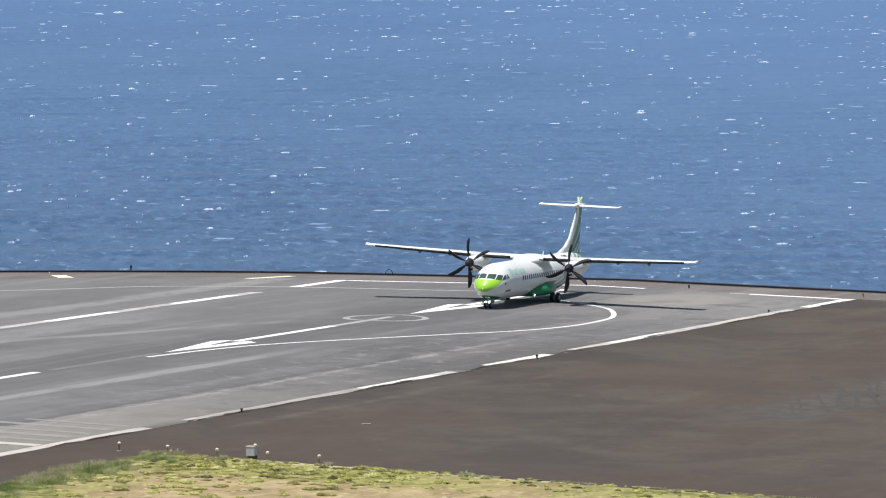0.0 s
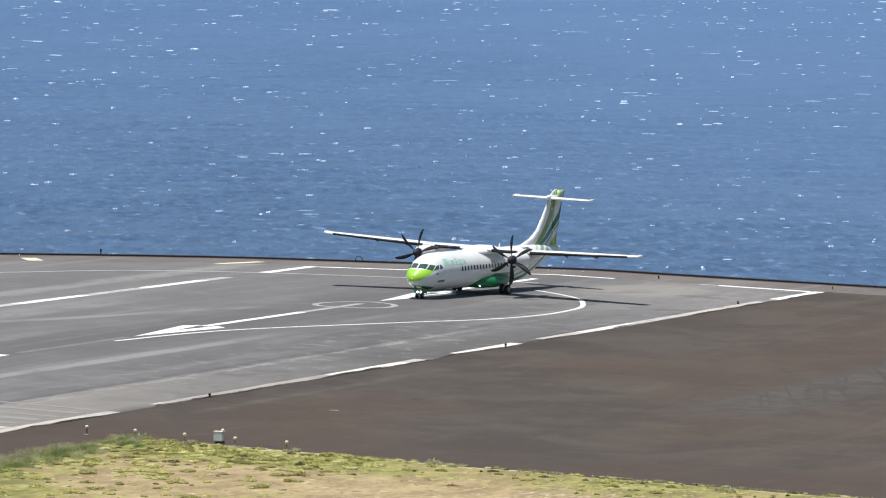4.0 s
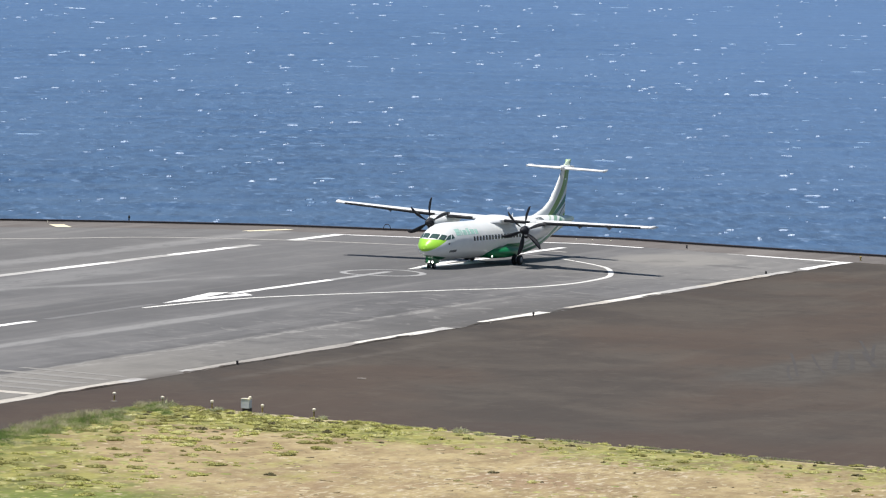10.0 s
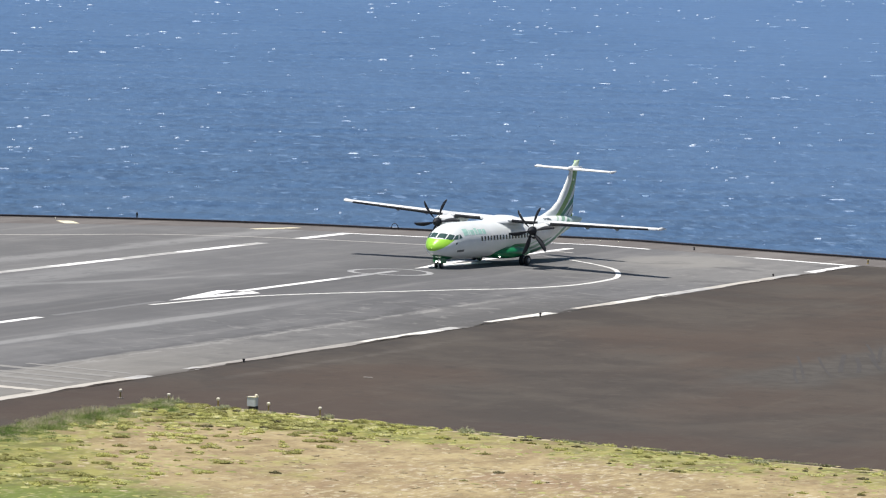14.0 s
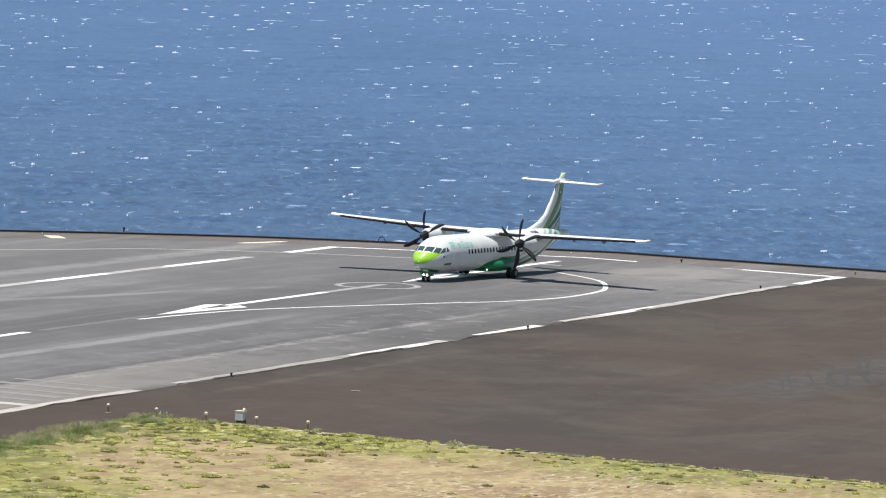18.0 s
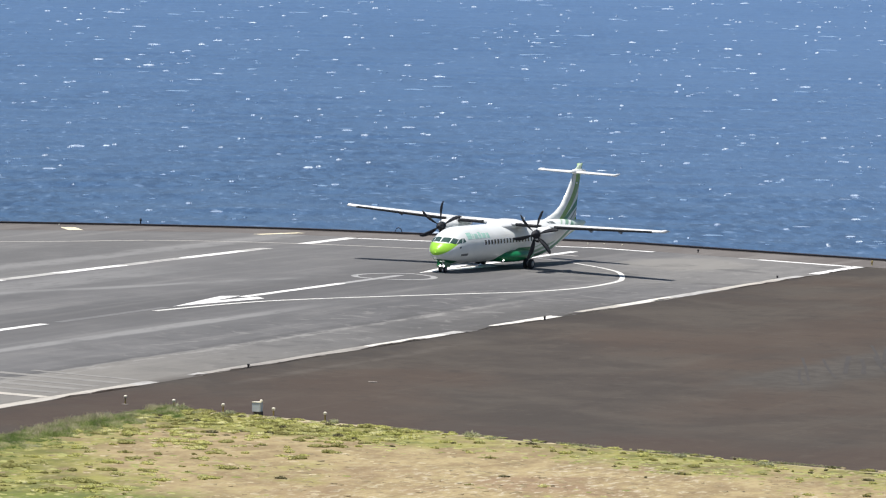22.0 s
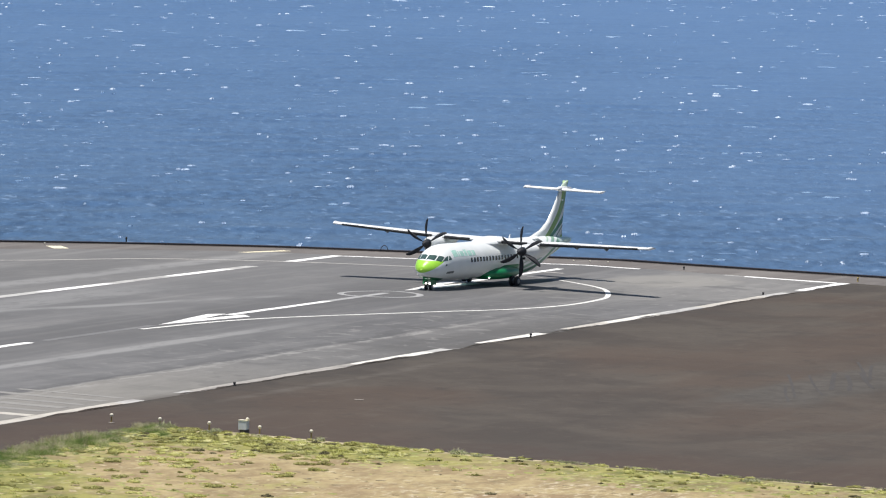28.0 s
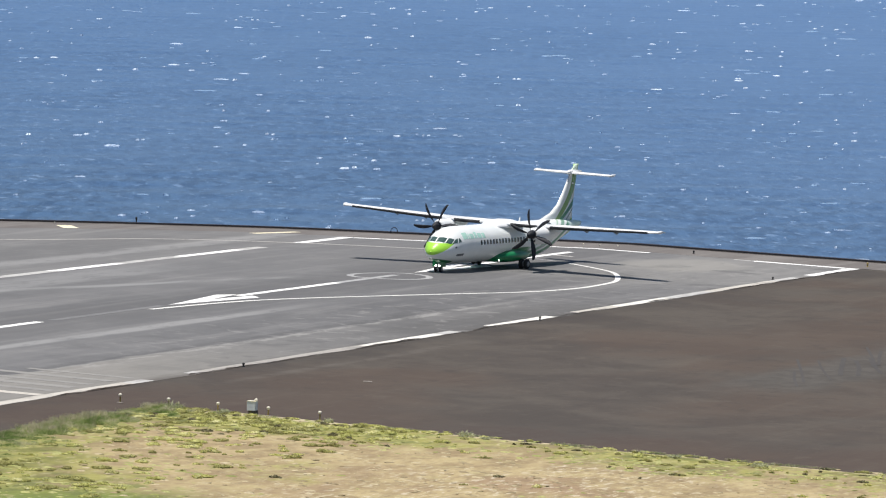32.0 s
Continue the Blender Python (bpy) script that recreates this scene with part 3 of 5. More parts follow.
def tube(points, radii, sides=12, cap=True):
    """A round bar along points, with a radius at each; verts and faces."""
    verts, faces = [], []
    pts = [Vector(p) for p in points]
    for i, p in enumerate(pts):
        d = (pts[min(i + 1, len(pts) - 1)] - pts[max(i - 1, 0)]).normalized()
        s = d.cross(Vector((0, 0, 1)) if abs(d.z) < 0.9 else Vector((1, 0, 0))).normalized()
        u = s.cross(d)
        r = radii[i] if isinstance(radii, (list, tuple)) else radii
        for k in range(sides):
            a = 2 * math.pi * k / sides
            verts.append(p + (s * math.cos(a) + u * math.sin(a)) * r)
    for i in range(len(pts) - 1):
        for k in range(sides):
            a, b = i * sides + k, i * sides + (k + 1) % sides
            faces.append((a, b, b + sides, a + sides))
    if cap:
        faces.append(tuple(range(sides))[::-1])
        faces.append(tuple(range((len(pts) - 1) * sides, len(pts) * sides)))
    return verts, faces


def merged(pieces):
    verts, faces = [], []
    for v, f in pieces:
        o = len(verts)
        verts += list(v)
        faces += [tuple(i + o for i in q) for q in f]
    return verts, faces


def lathe(profile, sides=20, axis="y"):
    """A turned body: rows of (place along the axis, radius)."""
    verts, faces = [], []
    for s, r in profile:
        for k in range(sides):
            a = 2 * math.pi * k / sides
            verts.append((r * math.cos(a), s, r * math.sin(a)) if axis == "y" else (r * math.cos(a), r * math.sin(a), s)
                         if axis == "z" else (s, r * math.cos(a), r * math.sin(a)))
    n = len(profile)
    for i in range(n - 1):
        for k in range(sides):
            a, b = i * sides + k, i * sides + (k + 1) % sides
            faces.append((a, b, b + sides, a + sides))
    faces.append(tuple(range(sides)))
    faces.append(tuple(range((n - 1) * sides, n * sides)))
    return verts, faces


# ---- the ground ----
CROWN = 0.016
SEA = -33.0
RIM = [(-900, -520), (-260, -130), (-140, -45), (-75, -8.5), (-53, 2.3), (-42, 6.8), (-31, 9.6), (-20, 9.7), (-2, 9.0), (10, 9.5),
       (22.5, 10.7), (45, 13.5), (80, 19), (160, 36), (900, 240)]


def rim_y(x):
    for (x0, y0), (x1, y1) in zip(RIM, RIM[1:]):
        if x <= x1:
            return y0 + (y1 - y0) * (x - x0) / (x1 - x0)
    return RIM[-1][1]


def ground_z(x, y):
    z = -CROWN * min(abs(x), 80)
    if y < -262:
        z += 31.0 * min(((-262 - y) / 265) ** 2, 1.25)
    return z


def land_sheet():
    xs = [-900, -600, -400, -260, -180, -140, -110, -90, -75, -64, -53, -42, -31, -20, -10, -2, 0, 10, 22.5, 33, 45, 60, 80, 110, 160, 220,
          300, 400, 600, 900]
    fr = [0, 0.01, 0.03, 0.06, 0.1, 0.15, 0.2, 0.25, 0.3, 0.35, 0.4, 0.45, 0.5, 0.55, 0.6, 0.65, 0.7, 0.75, 0.8, 0.85, 0.9, 0.95, 1]
    verts, faces = [], []
    for x in xs:
        top = rim_y(x)
        for f in fr:
            y = top + (-1100 - top) * f ** 1.3
            verts.append((x, y, ground_z(x, y) - 0.012))
    n = len(fr)
    for i in range(len(xs) - 1):
        for j in range(n - 1):
            a = i * n + j
            faces.append((a, a + 1, a + n + 1, a + n))
    return mesh_of("ground", verts, faces, MAT["seal"])


ground = tagged(new("ground", land_sheet()), "dark brown gravelly airfield shoulder beside the runway", "ground", "", "structure")


def sheet(outline, material, lift, name, step=4.0):
    """A flat piece laid on the crowned ground: an outline of (x, y), cut in strips of x so that it follows the crown."""
    bm = bmesh.new()
    f = bm.faces.new([bm.verts.new((x, y, 0)) for x, y in outline])
    lo, hi = min(p[0] for p in outline), max(p[0] for p in outline)
    cuts = [x for x in (-80.0, 0.0, 80.0) if lo < x < hi]
    for x in cuts:
        bmesh.ops.bisect_plane(bm, geom=bm.verts[:] + bm.edges[:] + bm.faces[:], plane_co=(x, 0, 0), plane_no=(1, 0, 0))
    if any(p[1] < -262 for p in outline):
        for k in range(12):
            bmesh.ops.bisect_plane(bm, geom=bm.verts[:] + bm.edges[:] + bm.faces[:], plane_co=(0, -262 - 23 * k, 0), plane_no=(0, 1, 0))
    for v in bm.verts:
        v.co.z = ground_z(v.co.x, v.co.y) + lift
    me = bpy.data.meshes.new(name)
    for q in bm.faces:
        if q.normal.z < 0:
            q.normal_flip()
    bm.normal_update()
    bm.to_mesh(me)
    bm.free()
    me.materials.append(material)
    return me


def strip(points, width, material, lift, name):
    """A painted line of the given width along points of (x, y)."""
    left, right = [], []
    pts = [Vector(p) for p in points]
    for i, p in enumerate(pts):
        d = (pts[min(i + 1, len(pts) - 1)] - pts[max(i - 1, 0)]).normalized()
        n = Vector((-d.y, d.x)) * width / 2
        left.append(p + n)
        right.append(p - n)
    verts = [(v.x, v.y, ground_z(v.x, v.y) + lift) for v in left + right]
    n = len(pts)
    faces = [(n + i, n + i + 1, i + 1, i) for i in range(n - 1)]
    return mesh_of(name, verts, faces, material)


runway = tagged(new("runway", sheet([(-22.4, 0.8), (22.3, 0.8), (22.3, -420), (-22.4, -420)], MAT["runway"], 0.0, "runway")),
                "worn grey asphalt runway with pale streaks and white markings", "runway", "", "structure")
pad = tagged(new("pavement", sheet([(-22.39, 0.0), (-22.39, -200), (-120, -200), (-140, -72), (-90, -40), (-60, -14), (-41.3, -1.5), (-33, 2.5), (-27, 3.0), (-22.42, 3.0)],
                                   MAT["pad"], -0.004, "pavement")),
             "grey asphalt turning pad beside the runway", "pavement", "", "structure")
apron_strip = tagged(new("pavement_edge", sheet([(-22.3, 0.81), (-22.41, 1.6), (-27, 1.7), (-33, 1.0), (-41.3, -3.2), (-60, -16), (-90, -42), (-140, -75), (-140, -47),
                                               (-75, -10.5), (-53, 0.8), (-42, 5.2), (-31, 8.0), (-20, 8.2), (-2, 7.6), (10, 8.0), (22.5, 9.2), (42, 11.6), (42, 6.0), (26, 0.82)],
                                              MAT["tan"], 0.002, "pavement_edge")),
                     "dusty tan strip between the asphalt and the rim", "pavement", "", "structure")

LIFT = 0.006


ragged = random.Random(77)


def dash(x0, y0, x1, y1, width=0.95, kind="white_line", lift=LIFT):
    """A painted stroke with slightly ragged edges, bent over the crown where it crosses the middle."""
    n = max(2, int(math.hypot(x1 - x0, y1 - y0) / 1.8))
    cuts = {i / n for i in range(n + 1)}
    if x0 * x1 < 0:
        cuts.add(x0 / (x0 - x1))
    pts = [Vector((x0 + (x1 - x0) * k, y0 + (y1 - y0) * k)) for k in sorted(cuts)]
    d = (pts[-1] - pts[0]).normalized()
    side = Vector((-d.y, d.x)) * width / 2
    edge = [p + side * ragged.uniform(0.84, 1.04) for p in pts] + [p - side * ragged.uniform(0.84, 1.04) for p in pts]
    n = len(pts)
    verts = [(v.x, v.y, ground_z(v.x, v.y) + lift) for v in edge]
    faces = [(n + i, n + i + 1, i + 1, i) for i in range(n - 1)]
    part("painted_line", mesh_of("painted_line", verts, faces, MAT[kind]), runway)


# near side stripe
for y0, y1, kind in ((-400, -185, "cream_line"), (-185, -151.5, "aged_line"), (-151.5, -148.5, "worn_line"), (-142.0, -140.1, "worn_line"), (-140.1, -125.8, "dusty_line"),
                     (-125.8, -111.6, "dusty_line"), (-111.6, -97.6, "cream_line"), (-97.6, -94, "worn_line"), (-87.2, -74.3, "cream_line"),
                     (-69, -60, "aged_line"), (-60, -48, "cream_line"), (-48, -38, "worn_line"), (-38, -21.4, "aged_line"), (-21.4, -15.5, "worn_line"),
                     (-12, 0.45, "white_line")):
    dash(21.75, y0, 21.75, y1, 0.95, kind)
# earth washed over the edge of the stripe
earth = random.Random(8)
for _ in range(34):
    y0, w = earth.uniform(-175, -8), earth.uniform(0.16, 0.42)
    far = y0 + earth.uniform(2.5, 9.0)
    x0 = 22.26 - w / 2 + earth.uniform(-0.1, 0.06)
    spine = [(x0 + 0.12, y0), (x0 + earth.uniform(-0.08, 0.08), y0 + (far - y0) * earth.uniform(0.3, 0.6)), (x0 + 0.12, far)]
    verts = []
    for side in (-1, 1):
        for k, (x, y) in enumerate(spine):
            xx = x + side * w * (0.5 if k == 1 else 0.12)
            verts.append((xx, y, ground_z(xx, y) + LIFT + 0.005))
    part("earth_smear", mesh_of("earth_smear", verts, [(0, 3, 4, 1), (1, 4, 5, 2)], MAT["seal"]), runway)
# far side stripe
for y0, y1, kind in ((-130, -117, "white_line"), (-117, -105, "worn_line"), (-105, -92, "white_line"), (-92, -80, "worn_line"), (-80, -72, "white_line"),
                     (-72, -61.5, "worn_line"), (-61.5, -48.7, "white_line"), (-48.7, -36.5, "worn_line"), (-36.5, -24, "white_line"),
                     (-24, -19, "worn_line"), (-11, 0.45, "white_line")):
    dash(-21.7, y0, -21.7, y1, 1.15, kind)
# end line
dash(-21.1, 0, 4.6, 0, 0.9)
dash(11.8, 0, 13.5, 0, 0.55, "worn_line")
dash(13.5, 0, 21.2, 0, 1.15)
# centreline
for y0, y1, kind in ((-215, -185, "white_line"), (-150, -114.2, "white_line"), (-112, -93, "ghost_line"), (-78.8, -59.2, "white_line"),
                     (-59.2, -46.7, "grey_line"), (-30, -6.3, "white_line")):
    dash(-0.05, y0, -0.05, y1, 0.75, kind)


def arrow(y):
    """Two painted barbs that meet at a tip."""
    for sx in (-1, 1):
        out = [(0.0, y), (sx * 1.65, y + 13.0), (sx * 0.62, y + 14.2), (sx * 0.03, y + 8.0)]
        if sx > 0:
            out = out[::-1]
        part("painted_arrow", sheet(out, MAT["white_line"], LIFT, "painted_arrow"), runway)


arrow(-92.0)
arrow(-43.0)
# ring and turning guide line
ring = [(2.88 * math.cos(a), -48.2 + 3.7 * math.sin(a)) for a in [2 * math.pi * k / 40 for k in range(41)]]
part("painted_ring", strip(ring, 0.52, MAT["grey_line"], LIFT + 0.004, "painted_ring"), runway)


def smooth_line(pts, n=8):
    """A Catmull-Rom curve through points."""
    p = [Vector(q) for q in pts]
    out = []
    for i in range(len(p) - 1):
        a, b, c, d = p[max(i - 1, 0)], p[i], p[i + 1], p[min(i + 2, len(p) - 1)]
        for k in range(n):
            t = k / n
            out.append(0.5 * ((2 * b) + (c - a) * t + (2 * a - 5 * b + 4 * c - d) * t * t + (3 * b - a - 3 * c + d) * t ** 3))
    out.append(p[-1])
    return [(v.x, v.y) for v in out]


guide = smooth_line([(0.7, -97), (2.7, -81), (8.9, -63.1), (12.3, -54.4), (13.9, -46.3), (13.8, -38), (12.9, -33.1), (10.5, -26.7), (7.9, -23.1), (4.6, -19.9)])
part("guide_line", strip(guide, 0.42, MAT["thin_line"], LIFT + 0.008, "guide_line"), runway)
part("guide_line", strip(smooth_line([(4.6, -19.9), (2.4, -18.4), (0.6, -17.6)]), 0.3, MAT["grey_line"], LIFT + 0.008, "guide_line"), runway)
dash(4, -162.8, 21.2, -163.6, 1.3, "aged_line", LIFT + 0.004)
for y, x0, w in ((-148.2, 13.5, 0.8), (-151.2, 12.5, 1.2), (-154.4, 13.0, 1.0), (-157.2, 12.0, 1.4), (-160.3, 13.0, 1.1)):
    dash(x0, y + 0.6, 20.6, y, w, "faint_line", LIFT + 0.002)
part("pavement_seam", strip(smooth_line([(-90, -66), (-60, -38), (-41.3, -24.3), (-32.7, -14.3), (-22.2, -11.0), (-10.7, -11.1), (2, -11.6)]), 0.62, MAT["seam_line"], LIFT, "pavement_seam"), runway)
part("painted_line", strip([(-46.6, -0.9), (-44.4, -4.4)], 1.3, MAT["yellow_line"], LIFT, "painted_line"), pad)
part("painted_line", strip([(-29.9, -0.2), (-27.9, 4.8)], 1.0, MAT["yellow_line"], LIFT, "painted_line"), pad)


scrawl = random.Random(31)
for layer in range(20):
    y0 = -113 + layer * 2.8 + scrawl.uniform(-1.5, 1.5)
    y1 = y0 + scrawl.uniform(10, 20)
    x0 = scrawl.uniform(51.0, 53.6)
    x1 = x0 - (y1 - y0) * scrawl.uniform(0.24, 0.36)
    mid = ((x0 + x1) / 2 + scrawl.uniform(-0.15, 0.15), (y0 + y1) / 2)
    part("tyre_mark", strip(smooth_line([(x0, y0), mid, (x1, y1)], 4), scrawl.uniform(0.17, 0.34), MAT["track"], -0.008 + 0.0015 * layer, "tyre_mark"), ground)


def rim_kerb():
    pts = [p for p in RIM if -300 <= p[0] <= 200]
    verts, faces = [], []
    for i, (x, y) in enumerate(smooth_line(pts, 5)):
        z = ground_z(x, y)
        for dy, dz in ((-0.35, -0.02), (-0.35, 0.11), (0.35, 0.12), (0.35, -0.6)):
            verts.append((x, y + dy, z + dz))
        if i:
            o = (i - 1) * 4
            faces += [(o + k, o + k + 1, o + k + 5, o + k + 4) for k in range(3)]
    return mesh_of("rim_kerb", verts, faces, MAT["rim"])


tagged(new("rim_kerb", rim_kerb()), "dark low kerb along the cliff edge above the sea", "kerb", "", "structure")


def cliff():
    verts, faces = [], []
    rnd = random.Random(5)
    pts = smooth_line([p for p in RIM], 6)
    rows = ((0.0, -0.02), (3, -5), (8, -13), (13, -22), (22, SEA - 2))
    for x, y in pts:
        for out, z in rows:
            j = 0 if z > -1 else rnd.uniform(-1.5, 1.5)
            verts.append((x + j, y + out + j, z + (ground_z(x, y) if z > -1 else j * 0.6)))
    n = len(rows)
    for i in range(len(pts) - 1):
        for j in range(n - 1):
            a = i * n + j
            faces.append((a, a + n, a + n + 1, a + 1))
    return mesh_of("cliff", verts, faces, MAT["rock"])


tagged(new("cliff", cliff()), "dark volcanic rock cliff below the airfield edge", "cliff", "", "structure")

# ---- the sea ----
FORWARD = Vector((-math.sin(radians(19.6)), math.cos(radians(19.6)), 0))
RIGHT = Vector((FORWARD.y, -FORWARD.x, 0))
SWELL = []
wave_rnd = random.Random(21)
for k in range(26):
    length = 8.0 * (40.0 / 8.0) ** (wave_rnd.random() ** 1.3)
    turn = radians(wave_rnd.gauss(35, 32))
    SWELL.append((2 * math.pi / length, turn, 0.0015 * length ** 0.95, wave_rnd.random() * 6.283))


def wave(s, f):
    """Height of the sea over its mean at s metres to the right of and f metres beyond the eye."""
    z = s * 0.0
    for k, turn, amp, phase in SWELL:
        a = np.sin(k * (s * math.cos(turn) - f * math.sin(turn)) + phase)
        z = z + amp * (a + 0.25 * a * a)
    return z


def sea_mesh():
    """A far flat sheet, and a rolling one above it where the water is in sight."""
    s = np.arange(-520.0, 392.0, 3.2)
    f = np.arange(930.0, 4960.0, 5.0)
    S, F = np.meshgrid(s, f, indexing="ij")
    Z = wave(S, F)
    X = EYE[0] + RIGHT.x * S + FORWARD.x * F
    Y = EYE[1] + RIGHT.y * S + FORWARD.y * F
    v = np.stack([X, Y, Z], 2).reshape(-1, 3)
    n, m = len(s), len(f)
    idx = np.arange(n * m).reshape(n, m)
    q = np.stack([idx[:-1, :-1], idx[1:, :-1], idx[1:, 1:], idx[:-1, 1:]], 2).reshape(-1, 4)
    me = bpy.data.meshes.new("sea_waves")
    me.vertices.add(len(v))
    me.vertices.foreach_set("co", v.astype(np.float32).ravel())
    me.loops.add(q.size)
    me.loops.foreach_set("vertex_index", q.astype(np.int32).ravel())
    me.polygons.add(len(q))
    me.polygons.foreach_set("loop_start", np.arange(0, q.size, 4, dtype=np.int32))
    me.polygons.foreach_set("use_smooth", np.ones(len(q), dtype=bool))
    me.update(calc_edges=True)
    me.materials.append(MAT["water"])
    return me


flat_verts = [(x, y, SEA - 1.6) for x in (-7000, -2500, 0, 2500, 7000) for y in (-900, 0, 1500, 4000, 9000)]
flat_faces = [(i * 5 + j, (i + 1) * 5 + j, (i + 1) * 5 + j + 1, i * 5 + j + 1) for i in range(4) for j in range(4)]
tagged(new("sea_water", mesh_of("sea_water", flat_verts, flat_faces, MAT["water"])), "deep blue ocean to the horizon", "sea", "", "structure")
waves = tagged(new("sea_waves", sea_mesh()), "windswept deep blue waves rolling past the cliff", "sea", "", "structure")
CAPS = []
DRIFT = 0.8


def whitecap_piece(rnd, side, far, length, depth, height):
    """One breaking crest: a low, ragged ridge across the line of sight, resting on the waves."""
    n = 6
    verts, faces = [], []
    base = float(wave(np.float64(side), np.float64(far)))
    for i in range(n):
        s = i / (n - 1) - 0.5
        k = max(0.0, 1 - (2 * s) ** 2) ** 0.5
        j = rnd.uniform(0.6, 1.0)
        o = Vector((EYE[0], EYE[1], base)) + RIGHT * (side + s * length) + FORWARD * (far + (rnd.uniform(-0.5, 0.5) + 2.2 * s) * depth)
        verts += [o - FORWARD * depth * (0.25 + 0.75 * k * j) - Vector((0, 0, 0.25)), o + Vector((0, 0, height * k * j)), o + FORWARD * depth * (0.2 + 0.8 * k) - Vector((0, 0, 0.25))]
    for i in range(n - 1):
        a = i * 3
        faces += [(a, a + 3, a + 4, a + 1), (a + 1, a + 4, a + 5, a + 2)]
    return verts, faces


def whitecaps(groups=84):
    rnd = random.Random(11)
    for g in range(groups):
        kind = ("foam", "foam_mid", "foam_old")[g % 3]
        big = (0.9, 1.15, 1.6)[g % 3]
        pieces = []
        for _ in range((28, 42, 42)[g % 3]):
            far = 1000 + 3700 * rnd.random() ** 1.35
            half = far * 0.066 + 12
            side = rnd.uniform(-half - 30, half)
            grow = (far / 1500) ** 0.75
            length = rnd.uniform(0.5, 1.75) * grow * big * (2.2 if rnd.random() < 0.14 else 1.0)
            for _ in range(rnd.choice((1, 1, 1, 1, 2))):
                shift = rnd.uniform(-1.4, 1.4) * length
                pieces.append(whitecap_piece(rnd, side + shift, far + shift * rnd.uniform(1.0, 7.0) + rnd.uniform(-4, 4), length * rnd.uniform(0.5, 1.0), rnd.uniform(0.35, 0.8) * grow,
                                             rnd.uniform(0.08, 0.27) * grow * (1.0, 0.75, 0.4)[g % 3]))
        v, f = merged(pieces)
        ob = new("whitecap_field", mesh_of("whitecap_field", v, f, MAT[kind]))
        tagged(ob, ("bright white breaking crests drifting on the blue sea", "thin pale foam drifting on the blue sea", "faint streaks of old foam on the blue sea")[g % 3],
               "whitecaps", "whitecaps on the sea", "stuff")
        CAPS.append((ob, rnd.random() * 2 * math.pi, rnd.uniform(4.0, 6.5)))


whitecaps()

# ---- the aircraft: x to its left wing, y aft, z up; origin under the nose wheel ----
NOSE = -2.17
plane = new("airplane")
tagged(plane, "white twin-propeller airliner with lime and green livery on the runway", "airplane")

HULL = [(0.72, 1.55, 0.03, 0.03), (0.80, 1.55, 0.28, 0.26), (0.97, 1.56, 0.48, 0.45), (1.27, 1.60, 0.75, 0.65), (1.67, 1.67, 0.98, 0.84), (2.12, 1.77, 1.16, 1.03),
        (2.57, 1.86, 1.28, 1.19), (3.02, 1.93, 1.35, 1.31), (3.62, 1.98, 1.40, 1.40), (4.2, 2.0, 1.42, 1.42), (17.6, 2.0, 1.42, 1.42), (19.0, 2.10, 1.33, 1.32),
        (20.5, 2.30, 1.15, 1.12), (22.0, 2.52, 0.92, 0.90), (23.5, 2.70, 0.68, 0.68), (25.0, 2.84, 0.44, 0.46), (26.3, 2.92, 0.26, 0.28), (27.0, 2.96, 0.14, 0.16),
        (27.17, 2.97, 0.03, 0.04)]


def hull_at(a):
    for p, q in zip(HULL, HULL[1:]):
        if a <= q[0]:
            t = (a - p[0]) / (q[0] - p[0])
            return tuple(p[i] + (q[i] - p[i]) * t for i in (1, 2, 3))
    return HULL[-1][1:]


def hull_point(a, phi, out=0.0):
    """A point of the hull: phi in degrees from straight left (0) up over the roof (90)."""
    z, w, h = hull_at(a)
    c, s = math.cos(radians(phi)), math.sin(radians(phi))
    return Vector(((w + out) * c, a + NOSE, z + (h + out) * s))


def hull_mesh():
    sides = 48
    stations = []
    for p, q in zip(HULL, HULL[1:]):
        n = 4 if q[0] - p[0] < 5 else 16
        stations += [p[0] + (q[0] - p[0]) * k / n for k in range(n)]
    stations.append(HULL[-1][0])
    verts = [hull_point(a, 360 * k / sides) for a in stations for k in range(sides)]
    faces = [(i * sides + k, i * sides + (k + 1) % sides, (i + 1) * sides + (k + 1) % sides, (i + 1) * sides + k)
             for i in range(len(stations) - 1) for k in range(sides)]
    faces.append(tuple(range(sides)))
    faces.append(tuple(range((len(stations) - 1) * sides, len(stations) * sides)))
    return mesh_of("fuselage", verts, [f[::-1] for f in faces], MAT["hull"], True)


part("fuselage", hull_mesh(), plane, "white fuselage with lime nose and green tail sweeps")


def hull_patch(corners, material, out=0.012, name="patch", n=5):
    """A thin plate that hugs the hull between four corners of (a, phi)."""
    (a0, p0), (a1, p1), (a2, p2), (a3, p3) = corners
    verts, faces = [], []
    for o in (out, -0.01):
        for i in range(n):
            s = i / (n - 1)
            for j in range(n):
                t = j / (n - 1)
                a = (a0 * (1 - s) + a1 * s) * (1 - t) + (a3 * (1 - s) + a2 * s) * t
                p = (p0 * (1 - s) + p1 * s) * (1 - t) + (p3 * (1 - s) + p2 * s) * t
                verts.append(hull_point(a, p, o))
    for i in range(n - 1):
        for j in range(n - 1):
            a = i * n + j
            faces.append((a, a + 1, a + n + 1, a + n))
    m = n * n
    edge = [i for i in range(n)] + [i * n + n - 1 for i in range(1, n)] + [(n - 1) * n + j for j in range(n - 2, -1, -1)] + [i * n for i in range(n - 2, 0, -1)]
    for p, q in zip(edge, edge[1:] + edge[:1]):
        faces.append((p, q, q + m, p + m))
    return mesh_of(name, verts, faces, material)


